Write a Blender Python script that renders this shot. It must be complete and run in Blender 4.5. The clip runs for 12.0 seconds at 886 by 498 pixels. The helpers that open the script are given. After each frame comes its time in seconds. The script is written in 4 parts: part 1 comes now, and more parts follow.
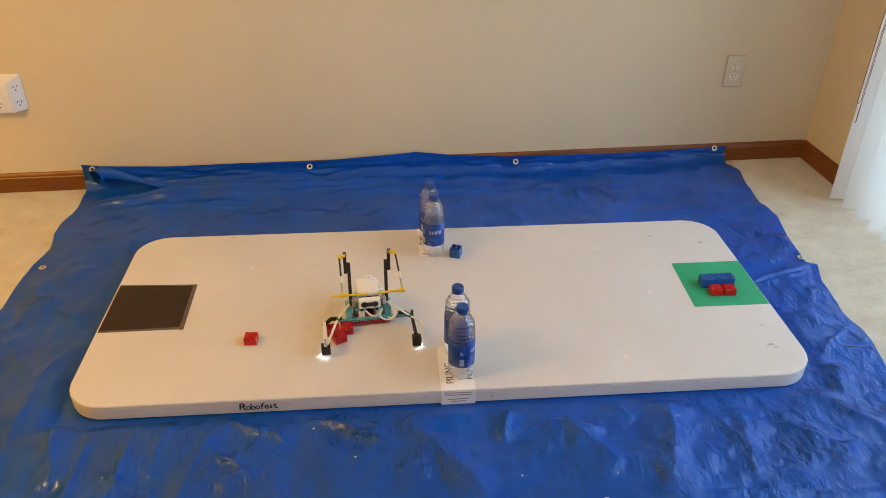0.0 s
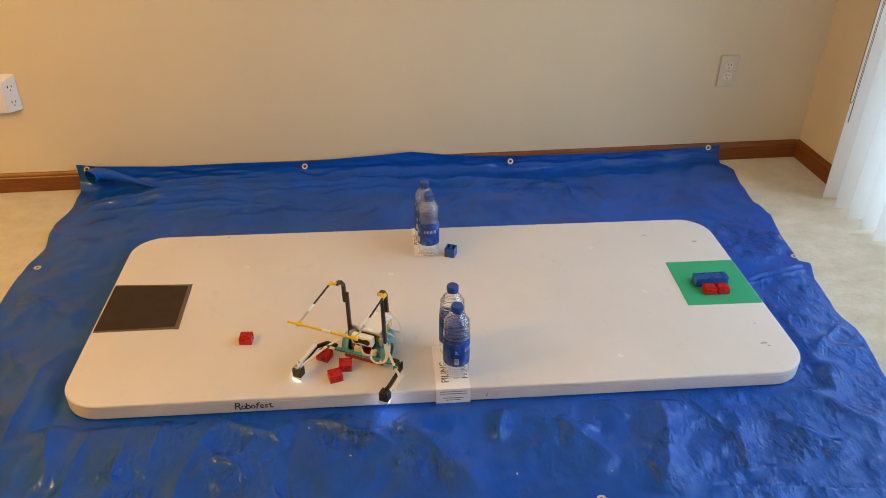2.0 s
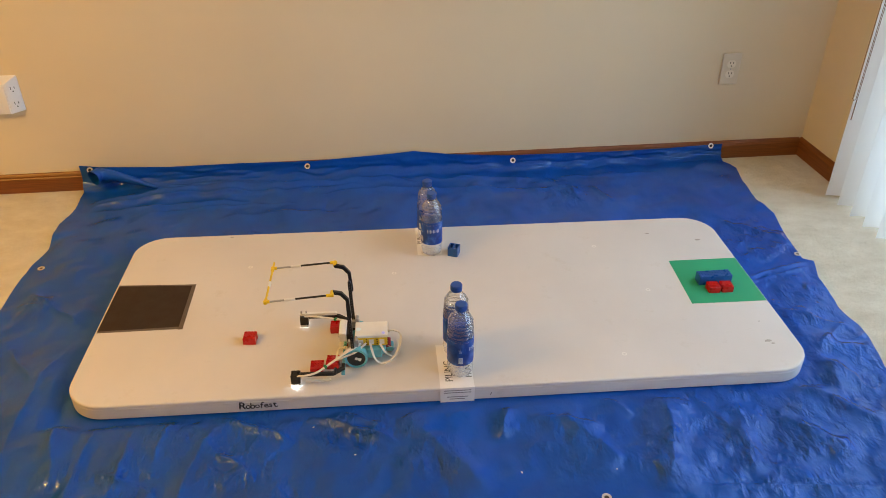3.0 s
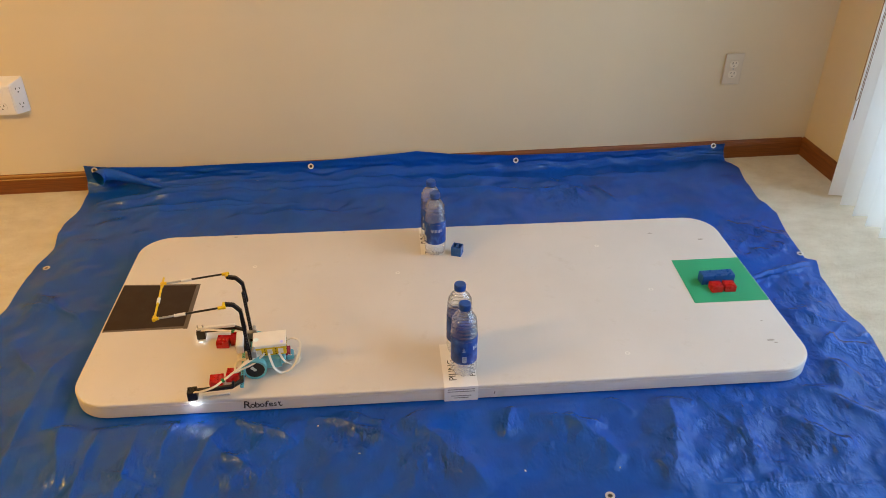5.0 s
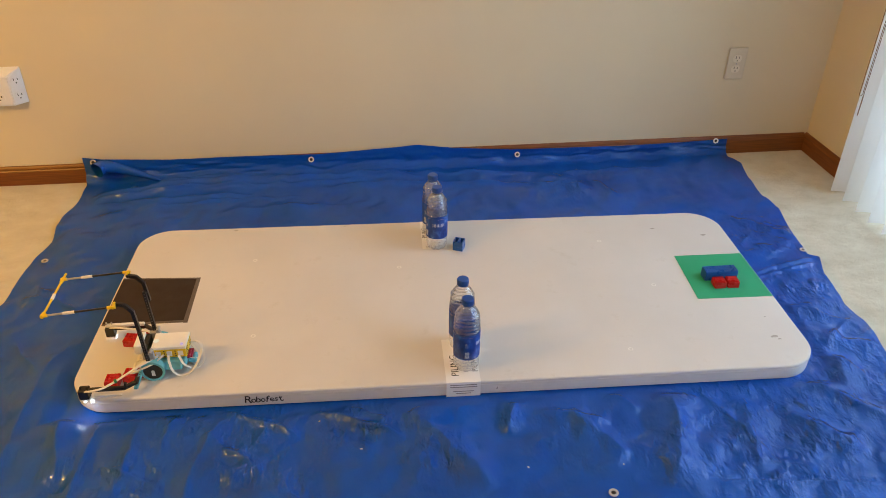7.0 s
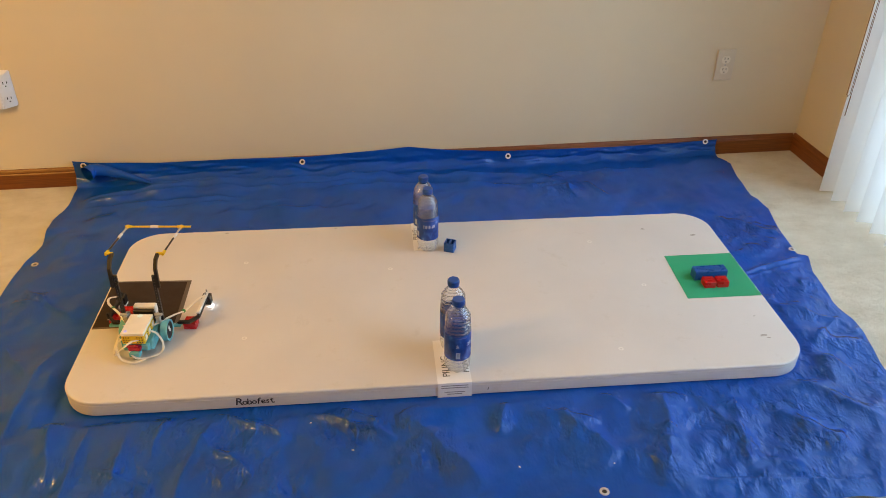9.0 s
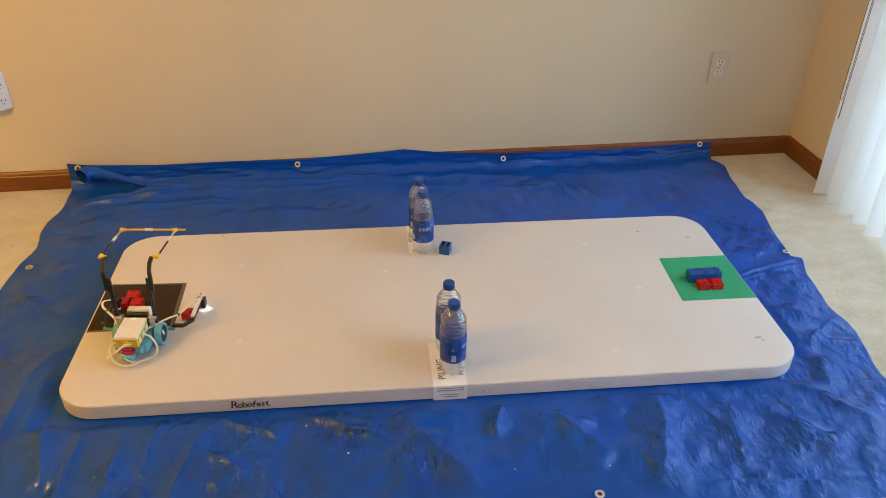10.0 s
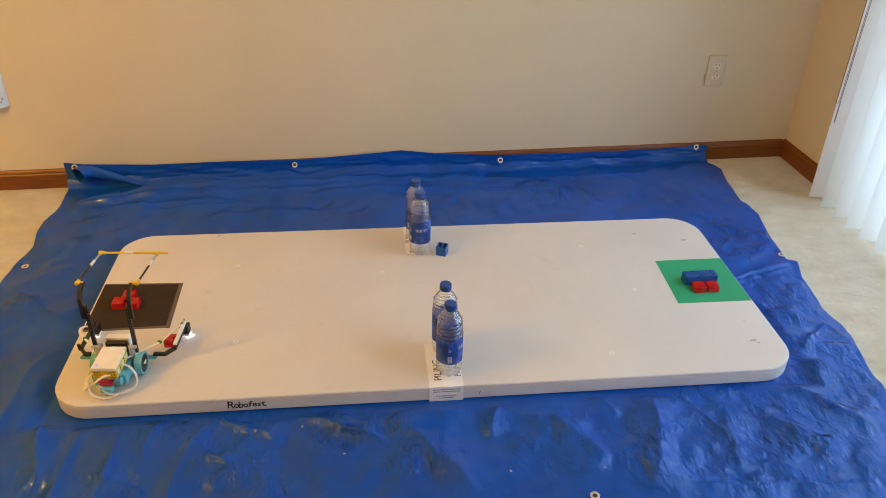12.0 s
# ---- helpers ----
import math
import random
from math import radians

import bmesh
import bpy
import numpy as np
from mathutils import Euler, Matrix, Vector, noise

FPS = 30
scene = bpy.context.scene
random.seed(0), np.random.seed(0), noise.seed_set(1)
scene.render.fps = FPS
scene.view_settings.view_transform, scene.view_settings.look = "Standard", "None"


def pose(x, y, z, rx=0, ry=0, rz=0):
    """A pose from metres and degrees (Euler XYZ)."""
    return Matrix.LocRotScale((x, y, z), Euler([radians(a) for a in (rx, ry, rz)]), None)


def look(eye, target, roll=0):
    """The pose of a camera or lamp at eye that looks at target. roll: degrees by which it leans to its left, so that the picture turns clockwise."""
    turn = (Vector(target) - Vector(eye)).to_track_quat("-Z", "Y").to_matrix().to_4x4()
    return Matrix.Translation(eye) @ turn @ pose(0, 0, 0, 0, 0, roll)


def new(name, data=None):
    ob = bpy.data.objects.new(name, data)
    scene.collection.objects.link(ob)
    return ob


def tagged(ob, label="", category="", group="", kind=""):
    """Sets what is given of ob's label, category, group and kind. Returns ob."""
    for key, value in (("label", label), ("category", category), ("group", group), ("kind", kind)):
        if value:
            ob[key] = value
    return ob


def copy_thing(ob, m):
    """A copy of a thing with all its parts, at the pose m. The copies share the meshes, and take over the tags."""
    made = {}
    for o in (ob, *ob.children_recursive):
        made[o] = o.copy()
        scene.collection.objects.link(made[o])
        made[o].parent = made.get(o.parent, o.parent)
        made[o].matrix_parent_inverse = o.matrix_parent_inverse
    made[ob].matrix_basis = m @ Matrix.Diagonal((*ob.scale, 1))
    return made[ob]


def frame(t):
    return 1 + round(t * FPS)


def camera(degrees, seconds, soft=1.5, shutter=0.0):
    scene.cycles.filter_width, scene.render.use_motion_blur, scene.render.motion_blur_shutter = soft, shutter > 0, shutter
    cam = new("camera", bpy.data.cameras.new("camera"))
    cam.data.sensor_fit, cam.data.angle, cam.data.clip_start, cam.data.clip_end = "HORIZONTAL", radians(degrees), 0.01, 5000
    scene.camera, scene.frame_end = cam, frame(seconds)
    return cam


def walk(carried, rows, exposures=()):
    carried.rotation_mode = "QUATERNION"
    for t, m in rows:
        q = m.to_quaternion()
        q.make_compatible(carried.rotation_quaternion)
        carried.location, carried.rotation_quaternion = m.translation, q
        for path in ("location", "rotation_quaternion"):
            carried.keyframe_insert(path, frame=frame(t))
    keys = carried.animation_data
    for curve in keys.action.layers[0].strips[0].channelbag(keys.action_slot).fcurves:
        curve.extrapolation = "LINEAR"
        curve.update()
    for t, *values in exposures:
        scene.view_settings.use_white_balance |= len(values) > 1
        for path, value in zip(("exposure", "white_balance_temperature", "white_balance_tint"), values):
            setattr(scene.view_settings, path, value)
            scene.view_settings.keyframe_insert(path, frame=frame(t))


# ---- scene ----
cam = camera(60.1, 12.0, 0.9)
PATH = [
    (0, (-0.137, -1.377, 1.301), (-0.001, 0.316, 0.244), 0.4),
    (0.5, (-0.141, -1.372, 1.3), (0.003, 0.319, 0.241), 0.5),
    (1, (-0.142, -1.368, 1.299), (0.007, 0.321, 0.24), 0.6),
    (1.5, (-0.138, -1.375, 1.301), (0.013, 0.315, 0.242), 0.6),
    (2, (-0.135, -1.383, 1.303), (0.012, 0.309, 0.246), 0.5),
    (2.5, (-0.136, -1.385, 1.304), (0.009, 0.307, 0.246), 0.4),
    (3, (-0.14, -1.384, 1.301), (0.003, 0.308, 0.244), 0.2),
    (5, (-0.145, -1.391, 1.304), (-0.007, 0.302, 0.247), 0.1),
    (5.5, (-0.149, -1.389, 1.301), (-0.011, 0.303, 0.244), 0.2),
    (6, (-0.152, -1.385, 1.301), (-0.011, 0.303, 0.238), 0.2),
    (6.5, (-0.157, -1.379, 1.3), (-0.013, 0.306, 0.231), 0.4),
    (7, (-0.158, -1.377, 1.298), (-0.013, 0.306, 0.228), 0.5),
    (9, (-0.152, -1.384, 1.297), (0.011, 0.302, 0.233), 0.5),
    (9.5, (-0.155, -1.38, 1.301), (0.015, 0.305, 0.237), 0.6),
    (10, (-0.153, -1.384, 1.3), (0.023, 0.303, 0.24), 0.7),
    (10.5, (-0.149, -1.388, 1.303), (0.032, 0.299, 0.245), 0.8),
    (11, (-0.151, -1.391, 1.305), (0.034, 0.296, 0.247), 1.0),
    (11.5, (-0.155, -1.386, 1.303), (0.031, 0.301, 0.245), 1.2),
    (12, (-0.155, -1.386, 1.303), (0.031, 0.301, 0.245), 1.2),
]
walk(cam, [(t, look(eye, target, roll)) for t, eye, target, roll in PATH])

# ---- world and light ----
TOP = 0.045          # height of the table's upper face
scene.view_settings.exposure = 0.0
world = bpy.data.worlds.new("sky")
scene.world = world
world.use_nodes = True
wn = world.node_tree.nodes
sky = wn.new("ShaderNodeTexSky")
sky.sky_type, sky.sun_disc = "NISHITA", False
sky.sun_elevation, sky.sun_rotation = radians(50), radians(200)
world.node_tree.links.new(sky.outputs[0], wn["Background"].inputs["Color"])
wn["Background"].inputs["Strength"].default_value = 0.15

# the room stands a little askew to the table: its own axes meet in the far corner
ROOM = pose(1.523, 1.3173, 0, 0, 0, 2.07)


def lamp(name, kind, at, power, colour, size):
    data = bpy.data.lights.new(name, kind)
    data.energy, data.color = power, colour
    ob = new(name, data)
    ob.matrix_world = at
    if kind == "AREA":
        data.shape, data.size, data.size_y = "RECTANGLE", size[0], size[1]
    else:
        data.shadow_soft_size = size
    return ob


# daylight in the opening of the glass door, and a warm lamp in the near corner of the room
lamp("daylight", "AREA", ROOM @ look((0.10, -1.66, 1.05), (-2.0, -1.66, 0.70)), 47, (0.61, 0.80, 1.0), (2.44, 1.95))
lamp("warm_lamp", "POINT", Matrix.Translation((-2.45, -0.62, 1.75)), 107, (1.0, 0.525, 0.095), 0.13)


# ---- materials ----
def node_mat(name):
    m = bpy.data.materials.new(name)
    m.use_nodes = True
    t = m.node_tree
    return m, t, t.nodes["Principled BSDF"]


def link(t, a, b):
    t.links.new(a, b)


def coords(t, scale, space="Object"):
    c, mp = t.nodes.new("ShaderNodeTexCoord"), t.nodes.new("ShaderNodeMapping")
    mp.inputs["Scale"].default_value = scale if isinstance(scale, tuple) else (scale,) * 3
    link(t, c.outputs[space], mp.inputs["Vector"])
    return mp.outputs[0]


def noise_tex(t, scale, detail=4.0, rough=0.55, stretch=1.0):
    n = t.nodes.new("ShaderNodeTexNoise")
    n.inputs["Scale"].default_value, n.inputs["Detail"].default_value, n.inputs["Roughness"].default_value = scale, detail, rough
    link(t, coords(t, stretch), n.inputs["Vector"])
    return n.outputs["Fac"]


def ramp(t, fac, stops):
    r = t.nodes.new("ShaderNodeValToRGB")
    while len(r.color_ramp.elements) < len(stops):
        r.color_ramp.elements.new(0.5)
    for e, (p, c) in zip(r.color_ramp.elements, stops):
        e.position, e.color = p, (*c, 1)
    link(t, fac, r.inputs[0])
    return r.outputs[0]


def bump(t, bsdf, height, strength, distance, before=None):
    b = t.nodes.new("ShaderNodeBump")
    b.inputs["Strength"].default_value, b.inputs["Distance"].default_value = strength, distance
    link(t, height, b.inputs["Height"])
    if before:
        link(t, before, b.inputs["Normal"])
    link(t, b.outputs[0], bsdf.inputs["Normal"])
    return b.outputs[0]


def shade(c, k):
    return tuple(min(1, max(0, v * k)) for v in c)


def surface(name, colour, rough=0.5, metal=0.0, vary=0.12, scale=40, fine=400, relief=0.1, depth=0.001, coat=0.0, spec=0.5):
    """A plain material with two scales of variation in colour and gloss and a fine relief."""
    m, t, b = node_mat(name)
    big, small = noise_tex(t, scale, 3), noise_tex(t, fine, 2)
    mix = t.nodes.new("ShaderNodeMath")
    mix.operation = "MULTIPLY_ADD"
    mix.inputs[1].default_value = 0.35
    link(t, small, mix.inputs[0])
    link(t, big, mix.inputs[2])
    link(t, ramp(t, mix.outputs[0], [(0.4, shade(colour, 1 - vary)), (0.95, shade(colour, 1 + vary))]), b.inputs["Base Color"])
    link(t, ramp(t, big, [(0.3, (rough * 0.85,) * 3), (0.7, (min(1, rough * 1.15),) * 3)]), b.inputs["Roughness"])
    b.inputs["Metallic"].default_value = metal
    b.inputs["Coat Weight"].default_value = coat
    b.inputs["Specular IOR Level"].default_value = spec
    if relief:
        bump(t, b, small, relief, depth)
    return m


def glow(name, colour, strength):
    m, t, b = node_mat(name)
    b.inputs["Base Color"].default_value = (*colour, 1)
    b.inputs["Emission Color"].default_value = (*colour, 1)
    b.inputs["Emission Strength"].default_value = strength
    return m


def tarp_material():
    """Woven plastic sheet: smooth gloss, with fine crumples where the sheet's own "crumple" value is high."""
    m, t, b = node_mat("blue_poly_tarp")
    fold = noise_tex(t, 5, 4, 0.55)
    link(t, ramp(t, fold, [(0.3, (0.003, 0.058, 0.350)), (0.5, (0.004, 0.071, 0.410)), (0.72, (0.005, 0.084, 0.470))]), b.inputs["Base Color"])
    scuff = noise_tex(t, 7, 5, 0.6)
    link(t, ramp(t, scuff, [(0.35, (0.12,) * 3), (0.7, (0.24,) * 3)]), b.inputs["Roughness"])
    b.inputs["Specular IOR Level"].default_value = 0.52
    b.inputs["Specular Tint"].default_value = (0.72, 0.90, 1.0, 1)
    att = t.nodes.new("ShaderNodeAttribute")
    att.attribute_name = "crumple"
    # bend the pattern so that no cell is regular
    warp, nz, mx = (t.nodes.new("ShaderNode" + k) for k in ("TexCoord", "TexNoise", "MixRGB"))
    nz.inputs["Scale"].default_value, nz.inputs["Detail"].default_value = 14, 2
    link(t, warp.outputs["Object"], nz.inputs["Vector"])
    mx.blend_type = "ADD"
    mx.inputs[0].default_value = 0.03
    link(t, warp.outputs["Object"], mx.inputs[1])
    link(t, nz.outputs["Color"], mx.inputs[2])
    before = None
    for scale, depth, turn, stretch in ((24, 0.0100, 25, 0.6), (56, 0.0062, 115, 0.5), (140, 0.0028, 60, 0.5)):
        mp, vo, mu = (t.nodes.new("ShaderNode" + k) for k in ("Mapping", "TexVoronoi", "Math"))
        mp.inputs["Rotation"].default_value = (0, 0, radians(turn))
        mp.inputs["Scale"].default_value = (1.0, stretch, 1.0)
        link(t, mx.outputs[0], mp.inputs["Vector"])
        link(t, mp.outputs[0], vo.inputs["Vector"])
        vo.distance = "CHEBYCHEV"
        vo.inputs["Scale"].default_value = scale
        mu.operation = "MULTIPLY"
        link(t, vo.outputs["Distance"], mu.inputs[0])
        link(t, att.outputs["Fac"], mu.inputs[1])
        before = bump(t, b, mu.outputs[0], 1.0, depth, before)
    before = bump(t, b, noise_tex(t, 9, 3, 0.5, (1.0, 0.6, 1)), 0.3, 0.008, before)
    weave = t.nodes.new("ShaderNodeTexChecker")
    weave.inputs["Scale"].default_value = 330
    link(t, coords(t, 1.0), weave.inputs["Vector"])
    bump(t, b, weave.outputs["Fac"], 0.12, 0.0005, before)
    return m


def table_material():
    m, t, b = node_mat("cream_moulded_plastic")
    big, small = noise_tex(t, 3.5, 4), noise_tex(t, 300, 3)
    base = ramp(t, big, [(0.3, (0.655, 0.632, 0.607)), (0.7, (0.715, 0.692, 0.667))])
    dirt = ramp(t, noise_tex(t, 14, 6, 0.7), [(0.60, (1, 1, 1)), (0.80, (0.86, 0.84, 0.80))])
    mx = t.nodes.new("ShaderNodeMix")
    mx.data_type, mx.blend_type = "RGBA", "MULTIPLY"
    mx.inputs["Factor"].default_value = 1.0
    link(t, base, mx.inputs["A"])
    link(t, dirt, mx.inputs["B"])
    link(t, mx.outputs["Result"], b.inputs["Base Color"])
    link(t, ramp(t, noise_tex(t, 8, 4), [(0.3, (0.38,) * 3), (0.7, (0.52,) * 3)]), b.inputs["Roughness"])
    bump(t, b, small, 0.25, 0.0008)
    return m


def carpet_material():
    m, t, b = node_mat("beige_pile_carpet")
    big, small = noise_tex(t, 9, 6, 0.65, (1, 1.6, 1)), noise_tex(t, 300, 4, 0.7)
    mix = t.nodes.new("ShaderNodeMath")
    mix.operation = "MULTIPLY_ADD"
    mix.inputs[1].default_value = 0.35
    link(t, small, mix.inputs[0])
    link(t, big, mix.inputs[2])
    link(t, ramp(t, mix.outputs[0], [(0.42, (0.57, 0.52, 0.40)), (0.60, (0.65, 0.60, 0.48)), (0.85, (0.73, 0.69, 0.57))]), b.inputs["Base Color"])
    b.inputs["Roughness"].default_value = 0.95
    b.inputs["Specular IOR Level"].default_value = 0.1
    n1 = bump(t, b, noise_tex(t, 22, 5, 0.6), 0.6, 0.016)
    bump(t, b, small, 0.7, 0.005, n1)
    return m


def wood_material():
    m, t, b = node_mat("stained_oak")
    n = t.nodes.new("ShaderNodeTexNoise")
    n.inputs["Scale"].default_value, n.inputs["Detail"].default_value = 12, 6
    link(t, coords(t, (22, 22, 0.6)), n.inputs["Vector"])
    link(t, ramp(t, n.outputs["Fac"], [(0.3, (0.125, 0.036, 0.005)), (0.55, (0.20, 0.062, 0.009)), (0.8, (0.26, 0.090, 0.014))]), b.inputs["Base Color"])
    b.inputs["Roughness"].default_value = 0.38
    bump(t, b, n.outputs["Fac"], 0.15, 0.001)
    return m


def wall_material(name="cream_wall_paint", colour=(0.67, 0.59, 0.43)):
    m, t, b = node_mat(name)
    link(t, ramp(t, noise_tex(t, 1.6, 4), [(0.3, shade(colour, 0.97)), (0.7, shade(colour, 1.03))]), b.inputs["Base Color"])
    b.inputs["Roughness"].default_value = 0.7
    b.inputs["Specular IOR Level"].default_value = 0.25
    bump(t, b, noise_tex(t, 160, 5, 0.6), 0.2, 0.0012)
    return m


def clear_material(name, rough, ior, tint=(1, 1, 1)):
    m, t, b = node_mat(name)
    b.inputs["Base Color"].default_value = (*tint, 1)
    b.inputs["Transmission Weight"].default_value = 1.0
    b.inputs["Roughness"].default_value = rough
    b.inputs["IOR"].default_value = ior
    return m


def bottled_water(name):
    """Water in a thin clear bottle: it bends the view and lets half of the light straight through."""
    m, t, b = node_mat(name)
    b.inputs["Base Color"].default_value = (0.985, 0.993, 1.0, 1)
    b.inputs["Transmission Weight"].default_value = 1.0
    b.inputs["Roughness"].default_value = 0.03
    b.inputs["IOR"].default_value = 1.33
    tr, mx = t.nodes.new("ShaderNodeBsdfTransparent"), t.nodes.new("ShaderNodeMixShader")
    mx.inputs[0].default_value = 0.5
    link(t, b.outputs[0], mx.inputs[1])
    link(t, tr.outputs[0], mx.inputs[2])
    link(t, mx.outputs[0], t.nodes["Material Output"].inputs["Surface"])
    return m


def label_film(name):
    """Thin printed film with a paler swirl, through which some light comes."""
    m, t, b = node_mat(name)
    col = ramp(t, noise_tex(t, 55, 4, 0.6, (1, 1, 0.7)), [(0.36, (0.006, 0.030, 0.20)), (0.50, (0.012, 0.065, 0.36)), (0.62, (0.03, 0.14, 0.55)), (0.72, (0.30, 0.46, 0.78))])
    link(t, col, b.inputs["Base Color"])
    b.inputs["Roughness"].default_value = 0.25
    tr, mx = t.nodes.new("ShaderNodeBsdfTranslucent"), t.nodes.new("ShaderNodeMixShader")
    tr.inputs["Color"].default_value = (0.12, 0.28, 0.80, 1)
    mx.inputs[0].default_value = 0.15
    link(t, b.outputs[0], mx.inputs[1])
    link(t, tr.outputs[0], mx.inputs[2])
    link(t, mx.outputs[0], t.nodes["Material Output"].inputs["Surface"])
    return m


def thin_plastic(name, rough, whiten):
    """A thin clear wall: it lets light straight through and glosses at its edges. Some white stands in for light caught
    in it.
    """
    m, t, b = node_mat(name)
    b.inputs["Base Color"].default_value = (0.85, 0.90, 0.95, 1)
    b.inputs["Roughness"].default_value = 0.3
    tr, gl, lw, ga = (t.nodes.new("ShaderNode" + k) for k in ("BsdfTransparent", "BsdfGlossy", "LayerWeight", "Math"))
    tr.inputs["Color"].default_value = (0.965, 0.98, 0.99, 1)
    gl.inputs["Roughness"].default_value = rough
    lw.inputs["Blend"].default_value = 0.5
    ga.operation = "POWER"
    ga.inputs[1].default_value = 3.0
    link(t, lw.outputs["Facing"], ga.inputs[0])
    m1, m2 = t.nodes.new("ShaderNodeMixShader"), t.nodes.new("ShaderNodeMixShader")
    m1.inputs[0].default_value = whiten
    link(t, tr.outputs[0], m1.inputs[1])
    link(t, b.outputs[0], m1.inputs[2])
    sc = t.nodes.new("ShaderNodeMath")
    sc.operation = "MULTIPLY_ADD"
    sc.inputs[1].default_value, sc.inputs[2].default_value = 0.60, 0.13
    link(t, ga.outputs[0], sc.inputs[0])
    link(t, sc.outputs[0], m2.inputs[0])
    link(t, m1.outputs[0], m2.inputs[1])
    link(t, gl.outputs[0], m2.inputs[2])
    link(t, m2.outputs[0], t.nodes["Material Output"].inputs["Surface"])
    bump(t, gl, noise_tex(t, 140, 2, 0.5, (1, 1, 2)), 0.5, 0.002)
    return m


def vane_material():
    m, t, b = node_mat("white_fabric_vane")
    link(t, ramp(t, noise_tex(t, 5, 3, 0.5, (1, 1, 0.2)), [(0.3, (0.88, 0.89, 0.88)), (0.7, (0.92, 0.93, 0.92))]), b.inputs["Base Color"])
    b.inputs["Roughness"].default_value = 0.55
    tr = t.nodes.new("ShaderNodeBsdfTranslucent")
    tr.inputs["Color"].default_value = (0.93, 0.95, 0.95, 1)
    mx = t.nodes.new("ShaderNodeMixShader")
    mx.inputs[0].default_value = 0.7
    link(t, b.outputs[0], mx.inputs[1])
    link(t, tr.outputs[0], mx.inputs[2])
    link(t, mx.outputs[0], t.nodes["Material Output"].inputs["Surface"])
    return m


TARP, TABLE, CARPET, OAK = tarp_material(), table_material(), carpet_material(), wood_material()
WALL, CEIL = wall_material(), wall_material("white_ceiling_paint", (0.8, 0.79, 0.76))
VANE = vane_material()
WHITE_PL = surface("white_plastic", (0.80, 0.79, 0.75), 0.35, vary=0.03)
HUB_WHITE = surface("off_white_hub_plastic", (0.87, 0.855, 0.80), 0.38, vary=0.03)
PLATE_PL = surface("ivory_plate_plastic", (0.62, 0.555, 0.435), 0.45, vary=0.03)
SOCKET_PL = surface("ivory_socket_plastic", (0.74, 0.68, 0.56), 0.4, vary=0.03)
GREY_PL = surface("grey_adapter_plastic", (0.74, 0.74, 0.75), 0.4, vary=0.03)
DARK = surface("dark_slot", (0.02, 0.017, 0.015), 0.6, vary=0.1, relief=0)
BLACK = surface("black_brick_plastic", (0.014, 0.013, 0.013), 0.32, vary=0.25)
RED = surface("red_brick_plastic", (0.50, 0.008, 0.010), 0.28, vary=0.10)
DARK_RED = surface("magenta_red_plastic", (0.36, 0.012, 0.04), 0.32, vary=0.10)
BLUE = surface("blue_brick_plastic", (0.012, 0.09, 0.36), 0.3, vary=0.10)
YELLOW = surface("yellow_brick_plastic", (0.80, 0.55, 0.012), 0.32, vary=0.06)
TEAL = surface("azure_brick_plastic", (0.14, 0.46, 0.55), 0.34, vary=0.06)
LGREY = surface("light_grey_plastic", (0.40, 0.40, 0.40), 0.35, vary=0.06)
# grey that paints the highlights on the black posts' pin holes
PIN_GLINT = surface("pin_hole_glint", (0.13, 0.12, 0.11), 0.4, vary=0.2, relief=0)
GREEN_CLIP = surface("green_clip_plastic", (0.01, 0.22, 0.07), 0.35, vary=0.06)
CABLE = surface("white_ribbon_cable", (0.78, 0.74, 0.66), 0.5, vary=0.04)
GREEN_SHEET = surface("green_card", (0.022, 0.36, 0.17), 0.6, vary=0.05, scale=18)
BLACK_SHEET = surface("charcoal_card", (0.040, 0.026, 0.019), 0.75, vary=0.10, scale=25, spec=0.25)
TAPE = surface("clear_matt_tape", (0.115, 0.092, 0.075), 0.45, vary=0.2, scale=60)
PAPER = surface("white_paper", (0.84, 0.83, 0.81), 0.7, vary=0.03, scale=15)
INK = surface("black_ink", (0.025, 0.022, 0.022), 0.6, vary=0.1, relief=0)
GREY_INK = surface("grey_print", (0.28, 0.27, 0.26), 0.7, vary=0.1, relief=0)
METAL = surface("zinc_grommet", (0.78, 0.78, 0.76), 0.42, metal=0.7, vary=0.1)
BRONZE = surface("dark_bead_chain", (0.22, 0.12, 0.055), 0.45, metal=0.5, vary=0.2)
RING = surface("pale_ring_mark", (0.83, 0.81, 0.77), 0.45, vary=0.04)
SMUDGE = surface("grey_scuff", (0.42, 0.39, 0.35), 0.6, vary=0.3, scale=120)
CAP = surface("blue_bottle_cap", (0.012, 0.075, 0.36), 0.35, vary=0.08)
LABEL = label_film("blue_film_label")
LABEL_PRINT = surface("label_code_print", (0.10, 0.16, 0.32), 0.4, vary=0.05, relief=0)
LABEL_PALE = surface("pale_label_print", (0.42, 0.55, 0.74), 0.3, vary=0.08)
WATER = bottled_water("clear_bottle_and_water")
# white mixed in for the bright light gathered in the bottle's foot
FOOT_WHITENED = thin_plastic("clear_ridged_plastic", 0.10, 0.20)
SHELL = thin_plastic("clear_bottle_wall", 0.06, 0.03)
PANE = clear_material("window_glass", 0.0, 1.45)
SENSOR_GLOW = glow("sensor_light", (0.84, 0.93, 1.0), 115.0)
BUTTON_GLOW = glow("white_button_light", (0.62, 0.72, 0.72), 0.35)
BLUE_GLOW = glow("blue_button_light", (0.35, 0.35, 1.0), 0.8)


